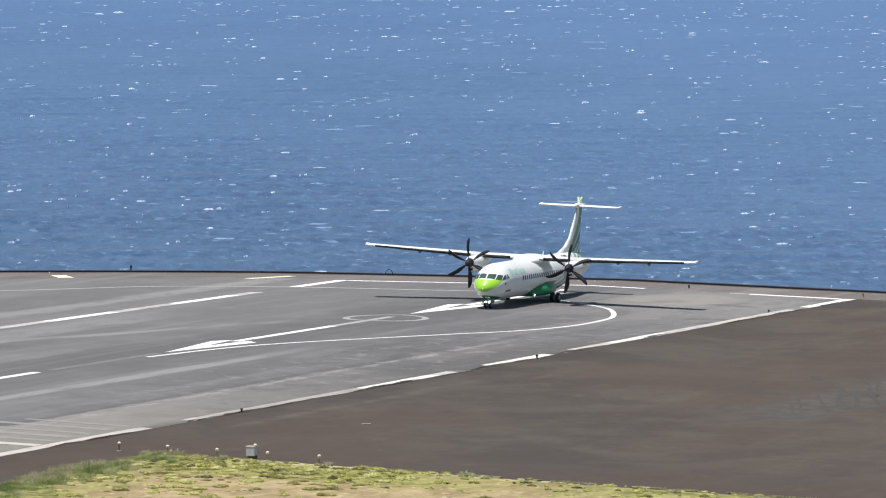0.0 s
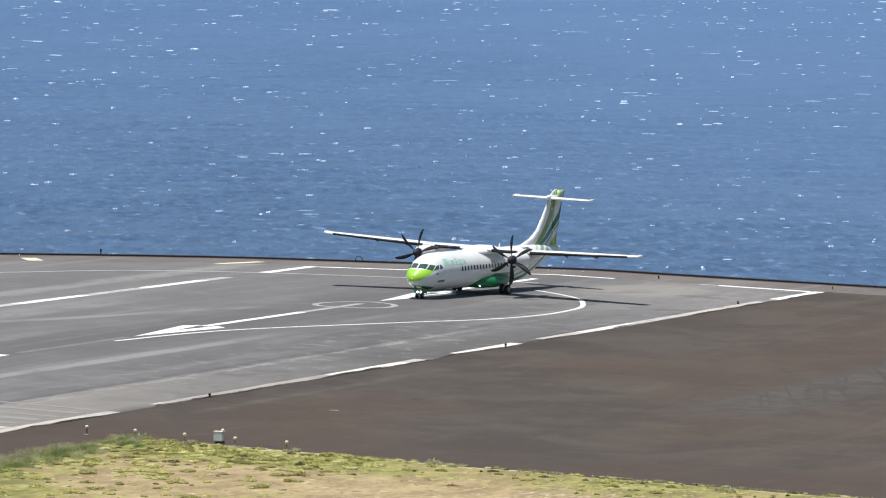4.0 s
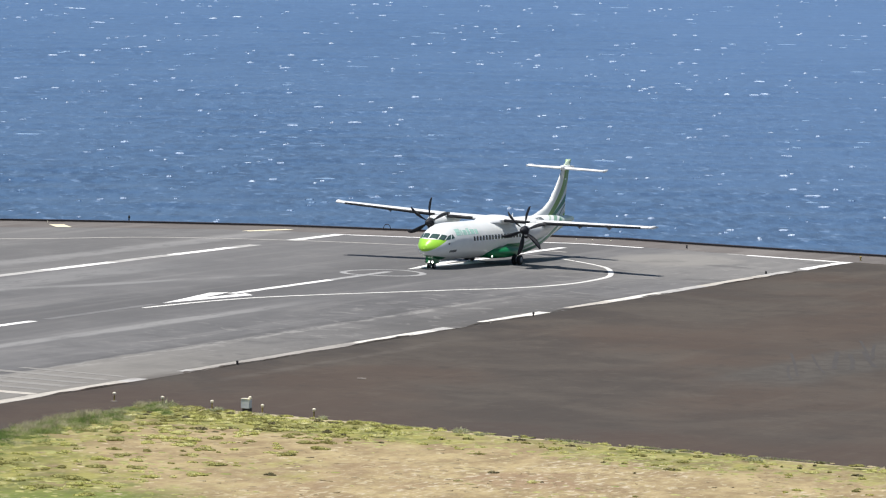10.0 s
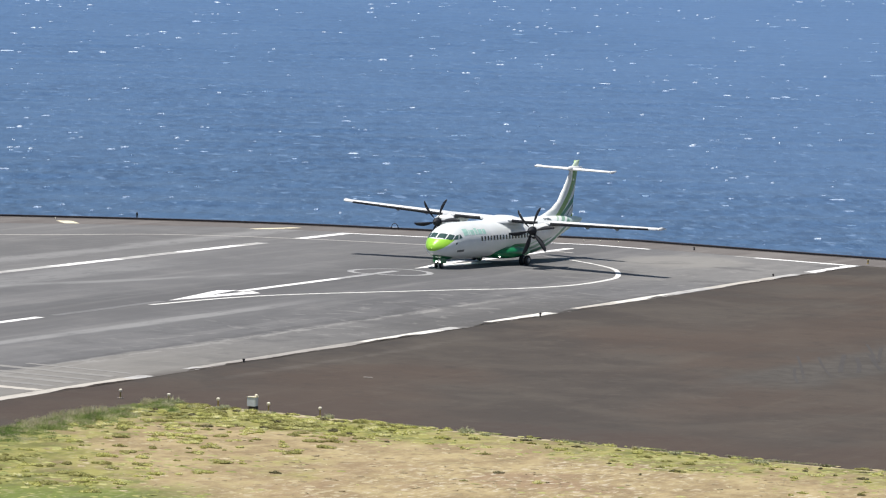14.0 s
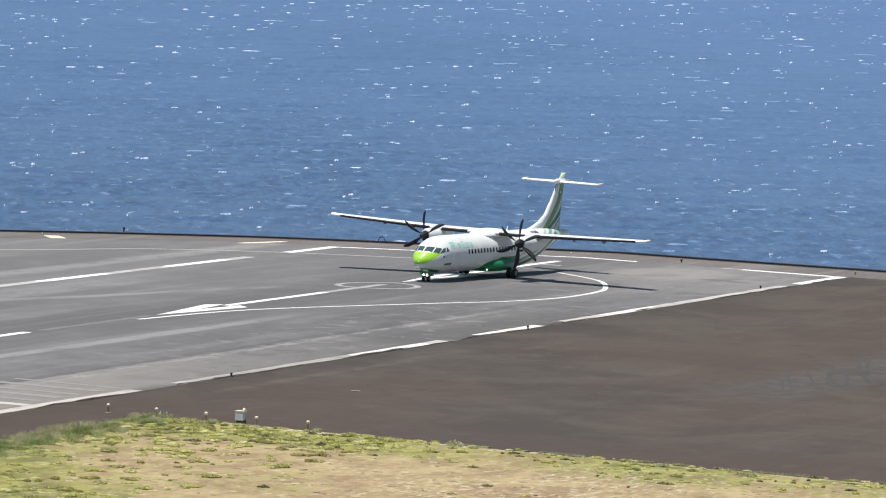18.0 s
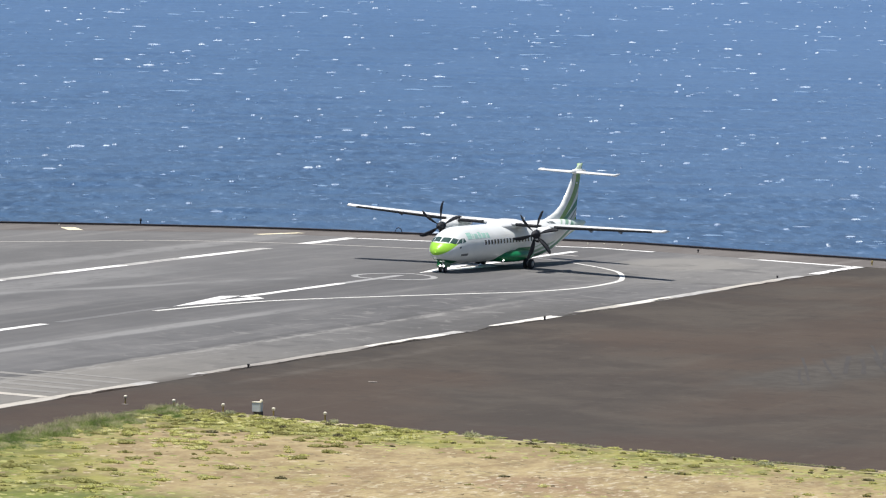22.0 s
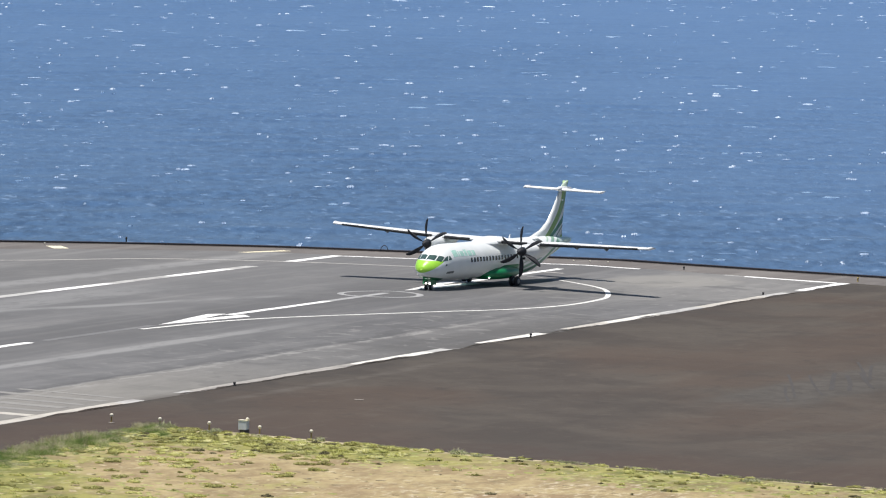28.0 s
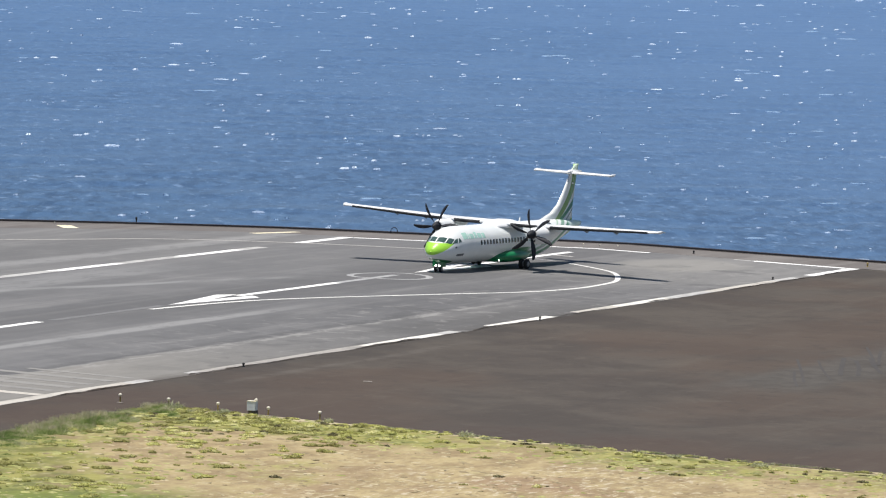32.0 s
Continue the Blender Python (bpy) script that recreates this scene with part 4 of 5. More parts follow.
for side in (0, 1):
    f = (lambda p: 180 - p) if side else (lambda p: p)
    for c in (((1.40, 86.5), (1.64, 50), (2.12, 57), (1.88, 87)), ((1.70, 46), (2.06, 27), (2.54, 36), (2.20, 53)), ((2.16, 25), (2.74, 19), (2.96, 33), (2.64, 34)),
              ((2.86, 18), (3.30, 18), (3.16, 31), (3.06, 32))):
        part("cockpit_window", hull_patch([(a, f(p)) for a, p in c], MAT["cockpit_glass"], 0.014, "cockpit_window"), plane, "dark cockpit window pane")
    a = 6.42
    while a < 19.2:
        part("cabin_window", hull_patch([(a, f(2)), (a + 0.25, f(2)), (a + 0.25, f(16)), (a, f(16))], MAT["dark_glass"], 0.012, "cabin_window", 3), plane)
        a += 0.535

# lettering as plain bars
for a, w, lo, hi in ((3.66, 0.74, 23, 46), (4.54, 0.17, 23, 41), (4.86, 0.60, 23, 40), (5.62, 0.40, 23, 45), (6.18, 0.62, 23, 40), (6.96, 0.44, 23, 40)):
    for s in (0, 1):
        f = (lambda p: 180 - p) if s else (lambda p: p)
        part("lettering", hull_patch([(a, f(lo)), (a + w, f(lo)), (a + w, f(hi)), (a, f(hi))], MAT["mint"], 0.010, "lettering", 3), plane, "mint green lettering bar")
part("lettering", hull_patch([(2.75, -29), (3.75, -29), (3.75, -21), (2.75, -21)], MAT["ink"], 0.010, "lettering", 3), plane, "small dark lettering bar")
for s in (0, 1):
    f = (lambda p: 180 - p) if s else (lambda p: p)
    part("air_data_probe", hull_patch([(2.42, f(3)), (2.56, f(3)), (2.56, f(9)), (2.42, f(9))], MAT["ink"], 0.03, "air_data_probe", 3), plane, "small dark probe on the nose")
part("doorway", hull_patch([(17.2, -22), (18.0, -22), (18.0, 40), (17.2, 40)], MAT["grey_paint"], 0.006, "doorway", 6), plane)


def wing_section(x, lead, chord, z, thick):
    """Upper and lower outline of an aerofoil."""
    up = ((0, 0), (0.02, 0.35), (0.08, 0.72), (0.2, 0.98), (0.38, 1.0), (0.6, 0.75), (0.8, 0.40), (1.0, 0.03))
    lo = ((0.8, -0.10), (0.6, -0.25), (0.38, -0.42), (0.2, -0.48), (0.08, -0.38), (0.02, -0.2))
    return [(x, lead + NOSE + u * chord, z + v * thick) for u, v in up + lo]


def lofted(sections, material, name):
    n = len(sections[0])
    verts = [p for s in sections for p in s]
    faces = [(i * n + k, i * n + (k + 1) % n, (i + 1) * n + (k + 1) % n, (i + 1) * n + k) for i in range(len(sections) - 1) for k in range(n)]
    faces += [tuple(range(n)), tuple(range((len(sections) - 1) * n, len(sections) * n))]
    bm = bmesh.new()
    vs = [bm.verts.new(v) for v in verts]
    for q in faces:
        bm.faces.new([vs[i] for i in q])
    me = from_bm(name, bm, material)
    me.polygons.foreach_set("use_smooth", [len(p.vertices) == 4 for p in me.polygons])
    return me


WZ = 3.42
WL = 11.65


def boot_section(x, lead, chord, z, thick):
    """A rubber strip wrapped under an aerofoil's leading edge, enlarged so its black also paints in the underside's
    shade.
    """
    rows = ((0.024, 0.50), (0.002, 0.26), (-0.012, 0.02), (0.006, -0.34), (0.06, -0.62), (0.15, -0.68), (0.15, -0.36), (0.06, -0.25), (0.05, 0.2))
    return [(x, lead + NOSE + u * chord, z + v * thick) for u, v in rows]


part("wing_centre", lofted([wing_section(x, WL, 2.57, WZ, 0.23) for x in (-4.05, -1.5, 0, 1.5, 4.05)], MAT["white_paint"], "wing_centre"), plane)
for s in (-1, 1):
    part("deicer_boot", lofted([boot_section(s * x, WL, 2.57, WZ, 0.23) for x in (1.35, 3.55)], MAT["deice"], "deicer_boot"), plane, "black rubber strip on the leading edge")
    secs = []
    for k in (0, 0.25, 0.5, 0.75, 0.95, 1.0):
        x = 4.05 + (13.35 - 4.05) * k
        chord = 2.57 + (1.52 - 2.57) * k
        secs.append(wing_section(s * x, WL + 0.50 * k, chord, WZ + 0.30 * k, 0.23 - 0.10 * k))
    wing = part("wing", lofted(secs, MAT["white_paint"], "wing"), plane, "long straight white wing")
    part("deicer_boot", lofted([boot_section(s * (4.05 + 9.3 * k), WL + 0.5 * k, 2.57 - 1.05 * k, WZ + 0.30 * k, 0.23 - 0.10 * k) for k in (0.06, 0.5, 0.925)],
                               MAT["deice"], "deicer_boot"), wing, "black rubber strip on the leading edge")
    tip = [wing_section(s * 13.35, WL + 0.50, 1.52, WZ + 0.30, 0.14), wing_section(s * 13.50, WL + 0.58, 1.42, WZ + 0.31, 0.17), wing_section(s * 13.60, WL + 0.95, 0.9, WZ + 0.33, 0.11)]
    part("wing_tip", lofted(tip, MAT["white_paint"], "wing_tip"), wing)
    for x in (6.9, 9.4):
        k = (x - 4.05) / 9.3
        v, f = tube([(s * x, WL + 1.45 + NOSE, WZ + 0.3 * k - 0.14), (s * x, WL + 1.95 + NOSE, WZ + 0.3 * k - 0.27), (s * x, WL + 2.55 + NOSE, WZ + 0.3 * k - 0.12)], [0.05, 0.10, 0.03], 8)
        part("flap_fairing", mesh_of("flap_fairing", v, f, MAT["fairing_grey"], True), wing)
    # nacelle under the wing
    nz = 2.95
    prof = ((9.92, nz - 0.02, 0.36, 0.38), (10.2, nz - 0.06, 0.52, 0.62), (10.9, nz - 0.05, 0.60, 0.76), (11.9, nz, 0.60, 0.78), (13.1, nz + 0.08, 0.55, 0.64), (14.1, nz + 0.18, 0.42, 0.42),
            (15.1, nz + 0.26, 0.20, 0.20))
    secs = []
    for a, z, w, h in prof:
        top = min(h, 3.46 - z)
        turns = [2 * math.pi * k / 24 for k in range(24)]
        secs.append([(s * 4.05 + w * math.cos(q), a + NOSE, z + (top if math.sin(q) > 0 else h) * math.sin(q)) for q in turns])
    nac = part("nacelle", lofted(secs, MAT["white_paint"], "nacelle"), plane, "white engine nacelle under the wing")
    v, f = tube([(s * 4.05, 10.0 + NOSE, nz - 0.42), (s * 4.05, 10.25 + NOSE, nz - 0.44)], [0.20, 0.22], 14)
    part("air_intake", mesh_of("air_intake", v, f, MAT["dark"]), nac, "dark engine air intake")

# wing root fairing on the roof
secs = []
for a, w, h in ((9.8, 0.15, 0.05), (10.6, 0.75, 0.32), (11.5, 1.12, 0.52), (12.7, 1.2, 0.58), (14.1, 1.12, 0.50), (15.4, 0.7, 0.28), (16.5, 0.15, 0.05)):
    secs.append([(w * math.cos(math.pi * k / 12), a + NOSE, 3.16 + h * math.sin(math.pi * k / 12)) for k in range(13)] + [(0, a + NOSE, 2.9)])
part("wing_fairing", lofted(secs, MAT["white_paint"], "wing_fairing"), plane)

# belly fairing that houses the main gear
secs = []
for a, w, lo, hi in ((9.6, 0.9, 0.75, 1.15), (10.3, 1.45, 0.56, 1.35), (11.2, 1.80, 0.46, 1.50), (12.6, 1.90, 0.44, 1.56), (14.0, 1.80, 0.48, 1.5), (15.2, 1.40, 0.58, 1.35), (16.4, 0.7, 0.75, 1.1)):
    c, r = (lo + hi) / 2, (hi - lo) / 2
    secs.append([(w * (abs(math.cos(q)) ** 0.7) * (1 if math.cos(q) >= 0 else -1), a + NOSE, c + r * (abs(math.sin(q)) ** 0.8) * (1 if math.sin(q) >= 0 else -1))
                 for q in [2 * math.pi * k / 28 for k in range(28)]])
part("belly_fairing", lofted(secs, MAT["green_paint"], "belly_fairing"), plane, "dark green belly fairing over the main wheels")


def fin_outline(z):
    """Leading and trailing place of the fin at a height."""
    rows = ((3.2, 18.2, 26.0), (3.5, 19.8, 26.05), (3.9, 21.3, 26.1), (4.5, 22.45, 26.2), (5.4, 23.35, 26.35), (6.3, 24.05, 26.5), (6.95, 24.5, 26.62), (7.25, 24.85, 26.75), (7.45, 25.15, 26.85), (7.66, 25.62, 26.95))
    for p, q in zip(rows, rows[1:]):
        if z <= q[0]:
            t = (z - p[0]) / (q[0] - p[0])
            return p[1] + (q[1] - p[1]) * t, p[2] + (q[2] - p[2]) * t
    return rows[-1][1:]


secs = []
for z in (2.9, 3.2, 3.5, 3.9, 4.5, 5.4, 6.3, 6.95, 7.25, 7.45, 7.66):
    l, r = fin_outline(z)
    h = r - 1.05 + 0.12 * (z - 3.2) / 4
    th = 0.20 - 0.02 * (z - 3) if z < 7.4 else 0.07
    secs.append([(0, l + NOSE, z), (th * 0.6, l + 0.25 * (h - l) + NOSE, z), (th, l + 0.6 * (h - l) + NOSE, z), (th * 0.8, h + NOSE, z), (-th * 0.8, h + NOSE, z), (-th, l + 0.6 * (h - l) + NOSE, z), (-th * 0.6, l + 0.25 * (h - l) + NOSE, z)])
part("tail_fin", lofted(secs, MAT["fin"], "tail_fin"), plane, "tail fin with lime and dark green sweeping bands")
RUDDER_AXIS = (0, 25.15 + NOSE, 0)
secs = []
for z in (3.25, 4.2, 5.4, 6.5, 7.0, 7.3, 7.62):
    l, r = fin_outline(z)
    h = r - 1.03 + 0.12 * (z - 3.2) / 4
    th = (0.20 - 0.02 * (z - 3)) * 0.78
    secs.append([(th, h + NOSE, z), (th * 0.5, (h + r) / 2 + NOSE, z), (0, r + NOSE, z), (-th * 0.5, (h + r) / 2 + NOSE, z), (-th, h + NOSE, z)])
me = lofted([[(x, y - RUDDER_AXIS[1], z) for x, y, z in s] for s in secs], MAT["rudder"], "rudder")
rudder = part("rudder", me, plane, "white, dark green and lime rudder")
rudder.location = RUDDER_AXIS
SZ = 6.94
secs = [wing_section(x, 24.55 + 0.45 * abs(x) / 3.3, 1.45 - 0.5 * abs(x) / 3.3, SZ, 0.155 - 0.05 * abs(x) / 3.3) for x in (-3.24, -3.1, -1.6, 0, 1.6, 3.1, 3.24)]
part("tailplane", lofted(secs, MAT["white_paint"], "tailplane"), plane, "white horizontal tailplane")
for s in (-1, 1):
    v, f = tube([(s * 3.26, 24.95 + NOSE, SZ), (s * 3.30, 25.4 + NOSE, SZ + 0.03), (s * 3.26, 26.1 + NOSE, SZ + 0.08)], [0.06, 0.11, 0.05], 8)
    part("tailplane_tip", mesh_of("tailplane_tip", v, f, MAT["white_paint"], True), plane)
v, f = tube([(0, 24.1 + NOSE, 7.0), (0, 24.5 + NOSE, 7.02), (0, 25.6 + NOSE, 7.05), (0, 26.7 + NOSE, 7.05)], [0.05, 0.20, 0.20, 0.06], 12)
part("tail_bullet", mesh_of("tail_bullet", v, f, MAT["white_paint"], True), plane)
for s in (-1, 1):
    v, f = lathe(((-0.10, 0.02), (-0.05, 0.07), (0.05, 0.07), (0.10, 0.02)), 12)
    lamp = part("fin_lamp", mesh_of("fin_lamp", v, f, MAT["white_paint"], True), plane, "small white lamp on the tail fin")
    lamp.location = (s * 0.16, 24.9 + NOSE, 6.15)
    for a, w in ((18.9, 0.32), (19.35, 0.75)):
        f2 = (lambda p: 180 - p) if s < 0 else (lambda p: p)
        part("lettering", hull_patch([(a, f2(50)), (a + w, f2(50)), (a + w, f2(66)), (a, f2(66))], MAT["ink"], 0.012, "lettering", 3), plane, "small dark lettering bar")
v, f = tube([(0, 15.9 + NOSE, 3.40), (0, 16.0 + NOSE, 3.75)], [0.08, 0.03], 8)
part("antenna", mesh_of("antenna", v, f, MAT["white_paint"]), plane)


# propellers: a spinner with six curved blades
def blade_mesh():
    secs = []
    for r, chord, sweep, twist in ((0.28, 0.18, 0.0, 60), (0.5, 0.26, -0.02, 50), (0.8, 0.36, -0.05, 40), (1.2, 0.40, -0.06, 32), (1.55, 0.36, -0.03, 27), (1.8, 0.27, 0.02, 24),
                                   (1.95, 0.13, 0.08, 22)):
        t = radians(twist)
        c, s = math.cos(t), math.sin(t)
        row = []
        for u, v in ((-0.5, 0), (-0.2, 0.06), (0.2, 0.05), (0.5, 0), (0.2, -0.03), (-0.2, -0.03)):
            a, b = u * chord * 0.86, v * chord * 1.6
            row.append((sweep + a * c - b * s, -(a * s + b * c), r))
        secs.append(row)
    return lofted(secs, MAT["blade"], "blade")


PROPS = []
BLADE = blade_mesh()
for s in (-1, 1):
    v, f = lathe(((-0.55, 0.02), (-0.48, 0.12), (-0.3, 0.23), (-0.05, 0.31), (0.15, 0.34), (0.2, 0.33)))
    prop = part("propeller", mesh_of("propeller", v, f, MAT["blade"], True), plane, "six-bladed black propeller turning")
    prop.location = (s * 4.05, 9.66 + NOSE, 2.93)
    for k in range(6):
        b = part("blade", BLADE, prop)
        b.matrix_basis = pose(0, 0, 0, 0, 60 * k, 0)
    PROPS.append(prop)


# landing gear
def wheel_mesh(r, w):
    v, f = lathe(((-w / 2, r * 0.55), (-w / 2, r * 0.86), (-w * 0.36, r * 0.97), (0, r), (w * 0.36, r * 0.97), (w / 2, r * 0.86), (w / 2, r * 0.55)), 20, "x")
    return mesh_of("wheel", v, f, MAT["black_rubber"], True)


def rim_mesh(r, w):
    v, f = lathe(((-w / 2 - 0.01, r * 0.15), (-w / 2 - 0.015, r * 0.5), (-w / 2 + 0.02, r * 0.56), (w / 2 - 0.02, r * 0.56), (w / 2 + 0.015, r * 0.5), (w / 2 + 0.01, r * 0.15)), 16, "x")
    return mesh_of("hub", v, f, MAT["steel"], True)


WHEELS = []
v, f = merged([tube([(0, 0.05, 0.24), (0, 0.0, 0.6), (0, -0.05, 1.0)], [0.06, 0.07, 0.09], 10), tube([(-0.26, 0.02, 0.24), (0.26, 0.02, 0.24)], 0.045, 8), tube([(0, 0.0, 0.55), (0, 0.7, 0.9)], 0.04, 8)])
part("nose_gear", mesh_of("nose_gear", v, f, MAT["steel"], True), plane)
for s in (-1, 1):
    w = part("wheel", wheel_mesh(0.24, 0.16), plane, "black nose wheel")
    part("hub", rim_mesh(0.24, 0.16), w)
    w.location = (s * 0.2, 0.02, 0.24)
    WHEELS.append((w, 0.24))
    v, f = lathe(((-0.05, 0.02), (-0.04, 0.06), (0.0, 0.07), (0.05, 0.05)), 14)
    lamp = part("taxi_light", mesh_of("taxi_light", v, f, MAT["taxi_light"], True), plane, "lit white taxi light on the nose leg")
    lamp.location = (s * 0.15, -0.14, 0.50)
    bm = box_bm((0.03, 0.9, 0.42), (s * 0.34, 0.1, 0.62), 0.01)
    part("gear_door", from_bm("gear_door", bm, MAT["green_paint"]), plane, "dark green nose gear door")
    v, f = merged([tube([(s * 1.75, 10.95, 0.75), (s * 2.0, 10.80, 0.40)], [0.10, 0.08], 10), tube([(s * 1.75, 10.78, 0.40), (s * 2.35, 10.78, 0.40)], 0.06, 8)])
    part("main_gear", mesh_of("main_gear", v, f, MAT["steel"], True), plane)
    for dx in (-0.22, 0.22):
        w = part("wheel", wheel_mesh(0.40, 0.24), plane, "black main wheel")
        part("hub", rim_mesh(0.40, 0.24), w)
        w.location = (s * 2.05 + dx, 10.78, 0.40)
        WHEELS.append((w, 0.40))
    v, f = lathe(((-0.04, 0.02), (-0.03, 0.045), (0.02, 0.05)), 14)
    lamp = part("landing_light", mesh_of("landing_light", v, f, MAT["taxi_light"], True), plane, "lit landing light on the belly fairing")
    lamp.location = (s * 1.25, 9.55 + NOSE + 0.55, 0.70)

# ---- small things on the airfield ----


def edge_light(x, y, h=0.34, paint="dark"):
    ob = new("edge_light")
    tagged(ob, "small dark runway edge light on the asphalt", "runway light", "runway edge lights")
    v, f = lathe(((0, 0.10), (0.03, 0.10), (0.04, 0.055), (h * 0.55, 0.055), (h * 0.58, 0.085), (h * 0.9, 0.085), (h, 0.04)), 12, "z")
    part("lamp_body", mesh_of("lamp_body", v, f, MAT[paint]), ob)
    ob.location = (x, y, ground_z(x, y))
    return ob


for x, y, h in ((22.2, -134.1, 0.24), (22.4, -78.6, 0.28), (21.2, -19.9, 0.22), (7.3, 3.3, 0.26), (-43.3, 7.0, 0.55)):
    edge_light(x, y, h)
tagged(edge_light(21.95, 3.6, 0.36, "post_yellow"), "small orange marker light at the corner of the runway", "runway light", "runway edge lights")


def approach_light(x, y):
    ob = new("approach_light")
    tagged(ob, "white lamp head on a short yellow post in the grass", "approach light", "approach lights in a row")
    v, f = tube([(0, 0, 0), (0, 0, 0.36)], 0.045, 10)
    part("post", mesh_of("post", v, f, MAT["post_yellow"]), ob)
    v, f = lathe(((0.0, 0.20), (0.03, 0.19), (0.045, 0.10)), 12, "z")
    part("base", mesh_of("base", v, f, MAT["concrete"]), ob, "pale concrete footing")
    v, f = lathe(((0.36, 0.04), (0.39, 0.09), (0.46, 0.11), (0.53, 0.08), (0.55, 0.02)), 14, "z")
    part("lamp_head", mesh_of("lamp_head", v, f, MAT["lamp_white"], True), ob)
    ob.location = (x, y, ground_z(x, y))


for x in (26.4, 29.4, 32.45, 35.55, 38.7):
    approach_light(x, -164.0)
cab = new("equipment_cabinet")
tagged(cab, "blue-grey metal cabinet standing in the grass beside the approach lights", "cabinet")
part("body", from_bm("body", box_bm((0.52, 0.42, 0.52), (0, 0, 0.50), 0.02), MAT["cabinet"]), cab)
part("lid", from_bm("lid", box_bm((0.56, 0.46, 0.04), (0, 0, 0.78), 0.01), MAT["lamp_white"]), cab)
part("plinth", from_bm("plinth", box_bm((0.46, 0.36, 0.26), (0.06, 0, 0.125), 0.01), MAT["dark"]), cab)
v, f = lathe(((0.79, 0.05), (0.82, 0.09), (0.88, 0.10), (0.93, 0.06), (0.95, 0.02)), 14, "z")
part("lamp_head", mesh_of("lamp_head", [(x + 0.22, y, z) for x, y, z in v], f, MAT["lamp_white"], True), cab, "white lamp head")
cab.location = (34.6, -164.1, ground_z(34.6, 0))


cover = tagged(new("pit_cover", from_bm("pit_cover", box_bm((0.55, 0.6, 0.04), (0, 0, 0.01), 0.012), MAT["concrete"])), "pale concrete pit cover set in the brown gravel", "pit cover")
cover.matrix_world = pose(31.47, -136.9, ground_z(31.47, -136.9) - 0.012, 0, 0, 20)


def rim_lamp(x, y):
    ob = new("rim_lamp")
    tagged(ob, "tiny white lamp on the kerb above the sea", "lamp", "lamps on the rim")
    v, f = lathe(((0.0, 0.035), (0.05, 0.035), (0.06, 0.055), (0.12, 0.055), (0.15, 0.02)), 10, "z")
    part("lamp_head", mesh_of("lamp_head", v, f, MAT["lamp_white"], True), ob)
    ob.location = (x, y, ground_z(x, y))


for x, back in ((-48.3, 3.0), (-2.5, 4.8), (-1.1, 4.8), (0.45, 4.8)):
    rim_lamp(x, rim_y(x) - back)
hoop = new("pipe_hoop")
tagged(hoop, "dark bent pipe hoop on the rim", "pipe hoop")
v, f = tube([(0.32 * math.cos(a), 0, 0.05 + 0.45 * math.sin(a)) for a in [math.pi * k / 12 for k in range(13)]], 0.035, 8)
part("pipe", mesh_of("pipe", v, f, MAT["dark"], True), hoop)
hoop.location = (-20.9, 9.2, ground_z(20.9, 0))

# ---- the grass ----
GRASS = [(28.9, -164.4), (34, -163.9), (55, -166.4), (73, -166.8), (120, -170), (120, -300), (33.5, -300), (29.9, -200), (29.1, -174)]
tagged(new("grass_verge", sheet(GRASS, MAT["soil"], 0.02, "grass_verge")), "dry straw and green grass verge", "grass", "", "structure")


def greenness(x, y):
    edge = min(max((y + 0.10 * x + 175.0) / 8.0, 0), 1) * (1 - 0.35 * min(max((x - 42) / 10, 0), 1))
    low = min(max((-70.0 - (0.6 * y + x)) / 14.0, 0), 1)
    left = 0.62 * min(max((42.0 - x) / 9.0, 0), 1)
    return max(edge, low, left) + 0.9 * noise.noise((x * 0.12, y * 0.09, 3.0))


def in_view(x, y):
    """The part of the verge that is planted closely."""
    return y > -238 + 1.03 * (x - 38.6) and x > 28.4 - 0.14 * (164 + y)


def verge_top(x):
    """Where the turf ends towards the runway."""
    return -164.3 - 0.04 * max(x - 34, 0)


def blade(verts, faces, rnd, x, y, z, h, w, lean):
    a = rnd.random() * 6.283
    dx, dy = math.cos(a) * w / 2, math.sin(a) * w / 2
    lx, ly = rnd.gauss(0, lean) * h, rnd.gauss(0, lean) * h
    o = len(verts)
    verts += [(x - dx, y - dy, z), (x + dx, y + dy, z), (x + lx, y + ly, z + h)]
    faces.append((o, o + 1, o + 2))


def turf(kind, count, seed):
    """Small ragged tufts a hand high."""
    rnd = random.Random(seed)
    verts, faces = [], []
    made = 0
    while made < count:
        x = rnd.uniform(28.5, 100)
        y = rnd.uniform(-236, -164)
        if y > verge_top(x) or not in_view(x, y) or (greenness(x, y) + rnd.gauss(0, 0.25) > 0.5) != (kind == "green"):
            continue
        made += 1
        r, h, z = rnd.uniform(0.08, 0.34), rnd.uniform(0.015, 0.05), ground_z(x, y) + 0.015
        o, n = len(verts), 6
        for i in range(n):
            a = 6.283 * i / n
            q = r * rnd.uniform(0.6, 1.3)
            verts.append((x + math.cos(a) * q, y + math.sin(a) * q, z))
        for i in range(n):
            a = 6.283 * i / n
            q = r * rnd.uniform(0.35, 0.95)
            verts.append((x + math.cos(a) * q, y + math.sin(a) * q, z + h * rnd.uniform(0.6, 1.2)))
        for i in range(n):
            j = (i + 1) % n
            faces.append((o + i, o + j, o + n + j, o + n + i))
        faces.append(tuple(o + n + i for i in range(n)))
    return mesh_of("grass", verts, faces, MAT[kind], True)


tagged(new("grass", turf("straw", 1100, 1)), "short dry straw-coloured grass", "grass", "", "stuff")
tagged(new("grass", turf("green", 1300, 2)), "short yellow-green grass", "grass", "", "stuff")


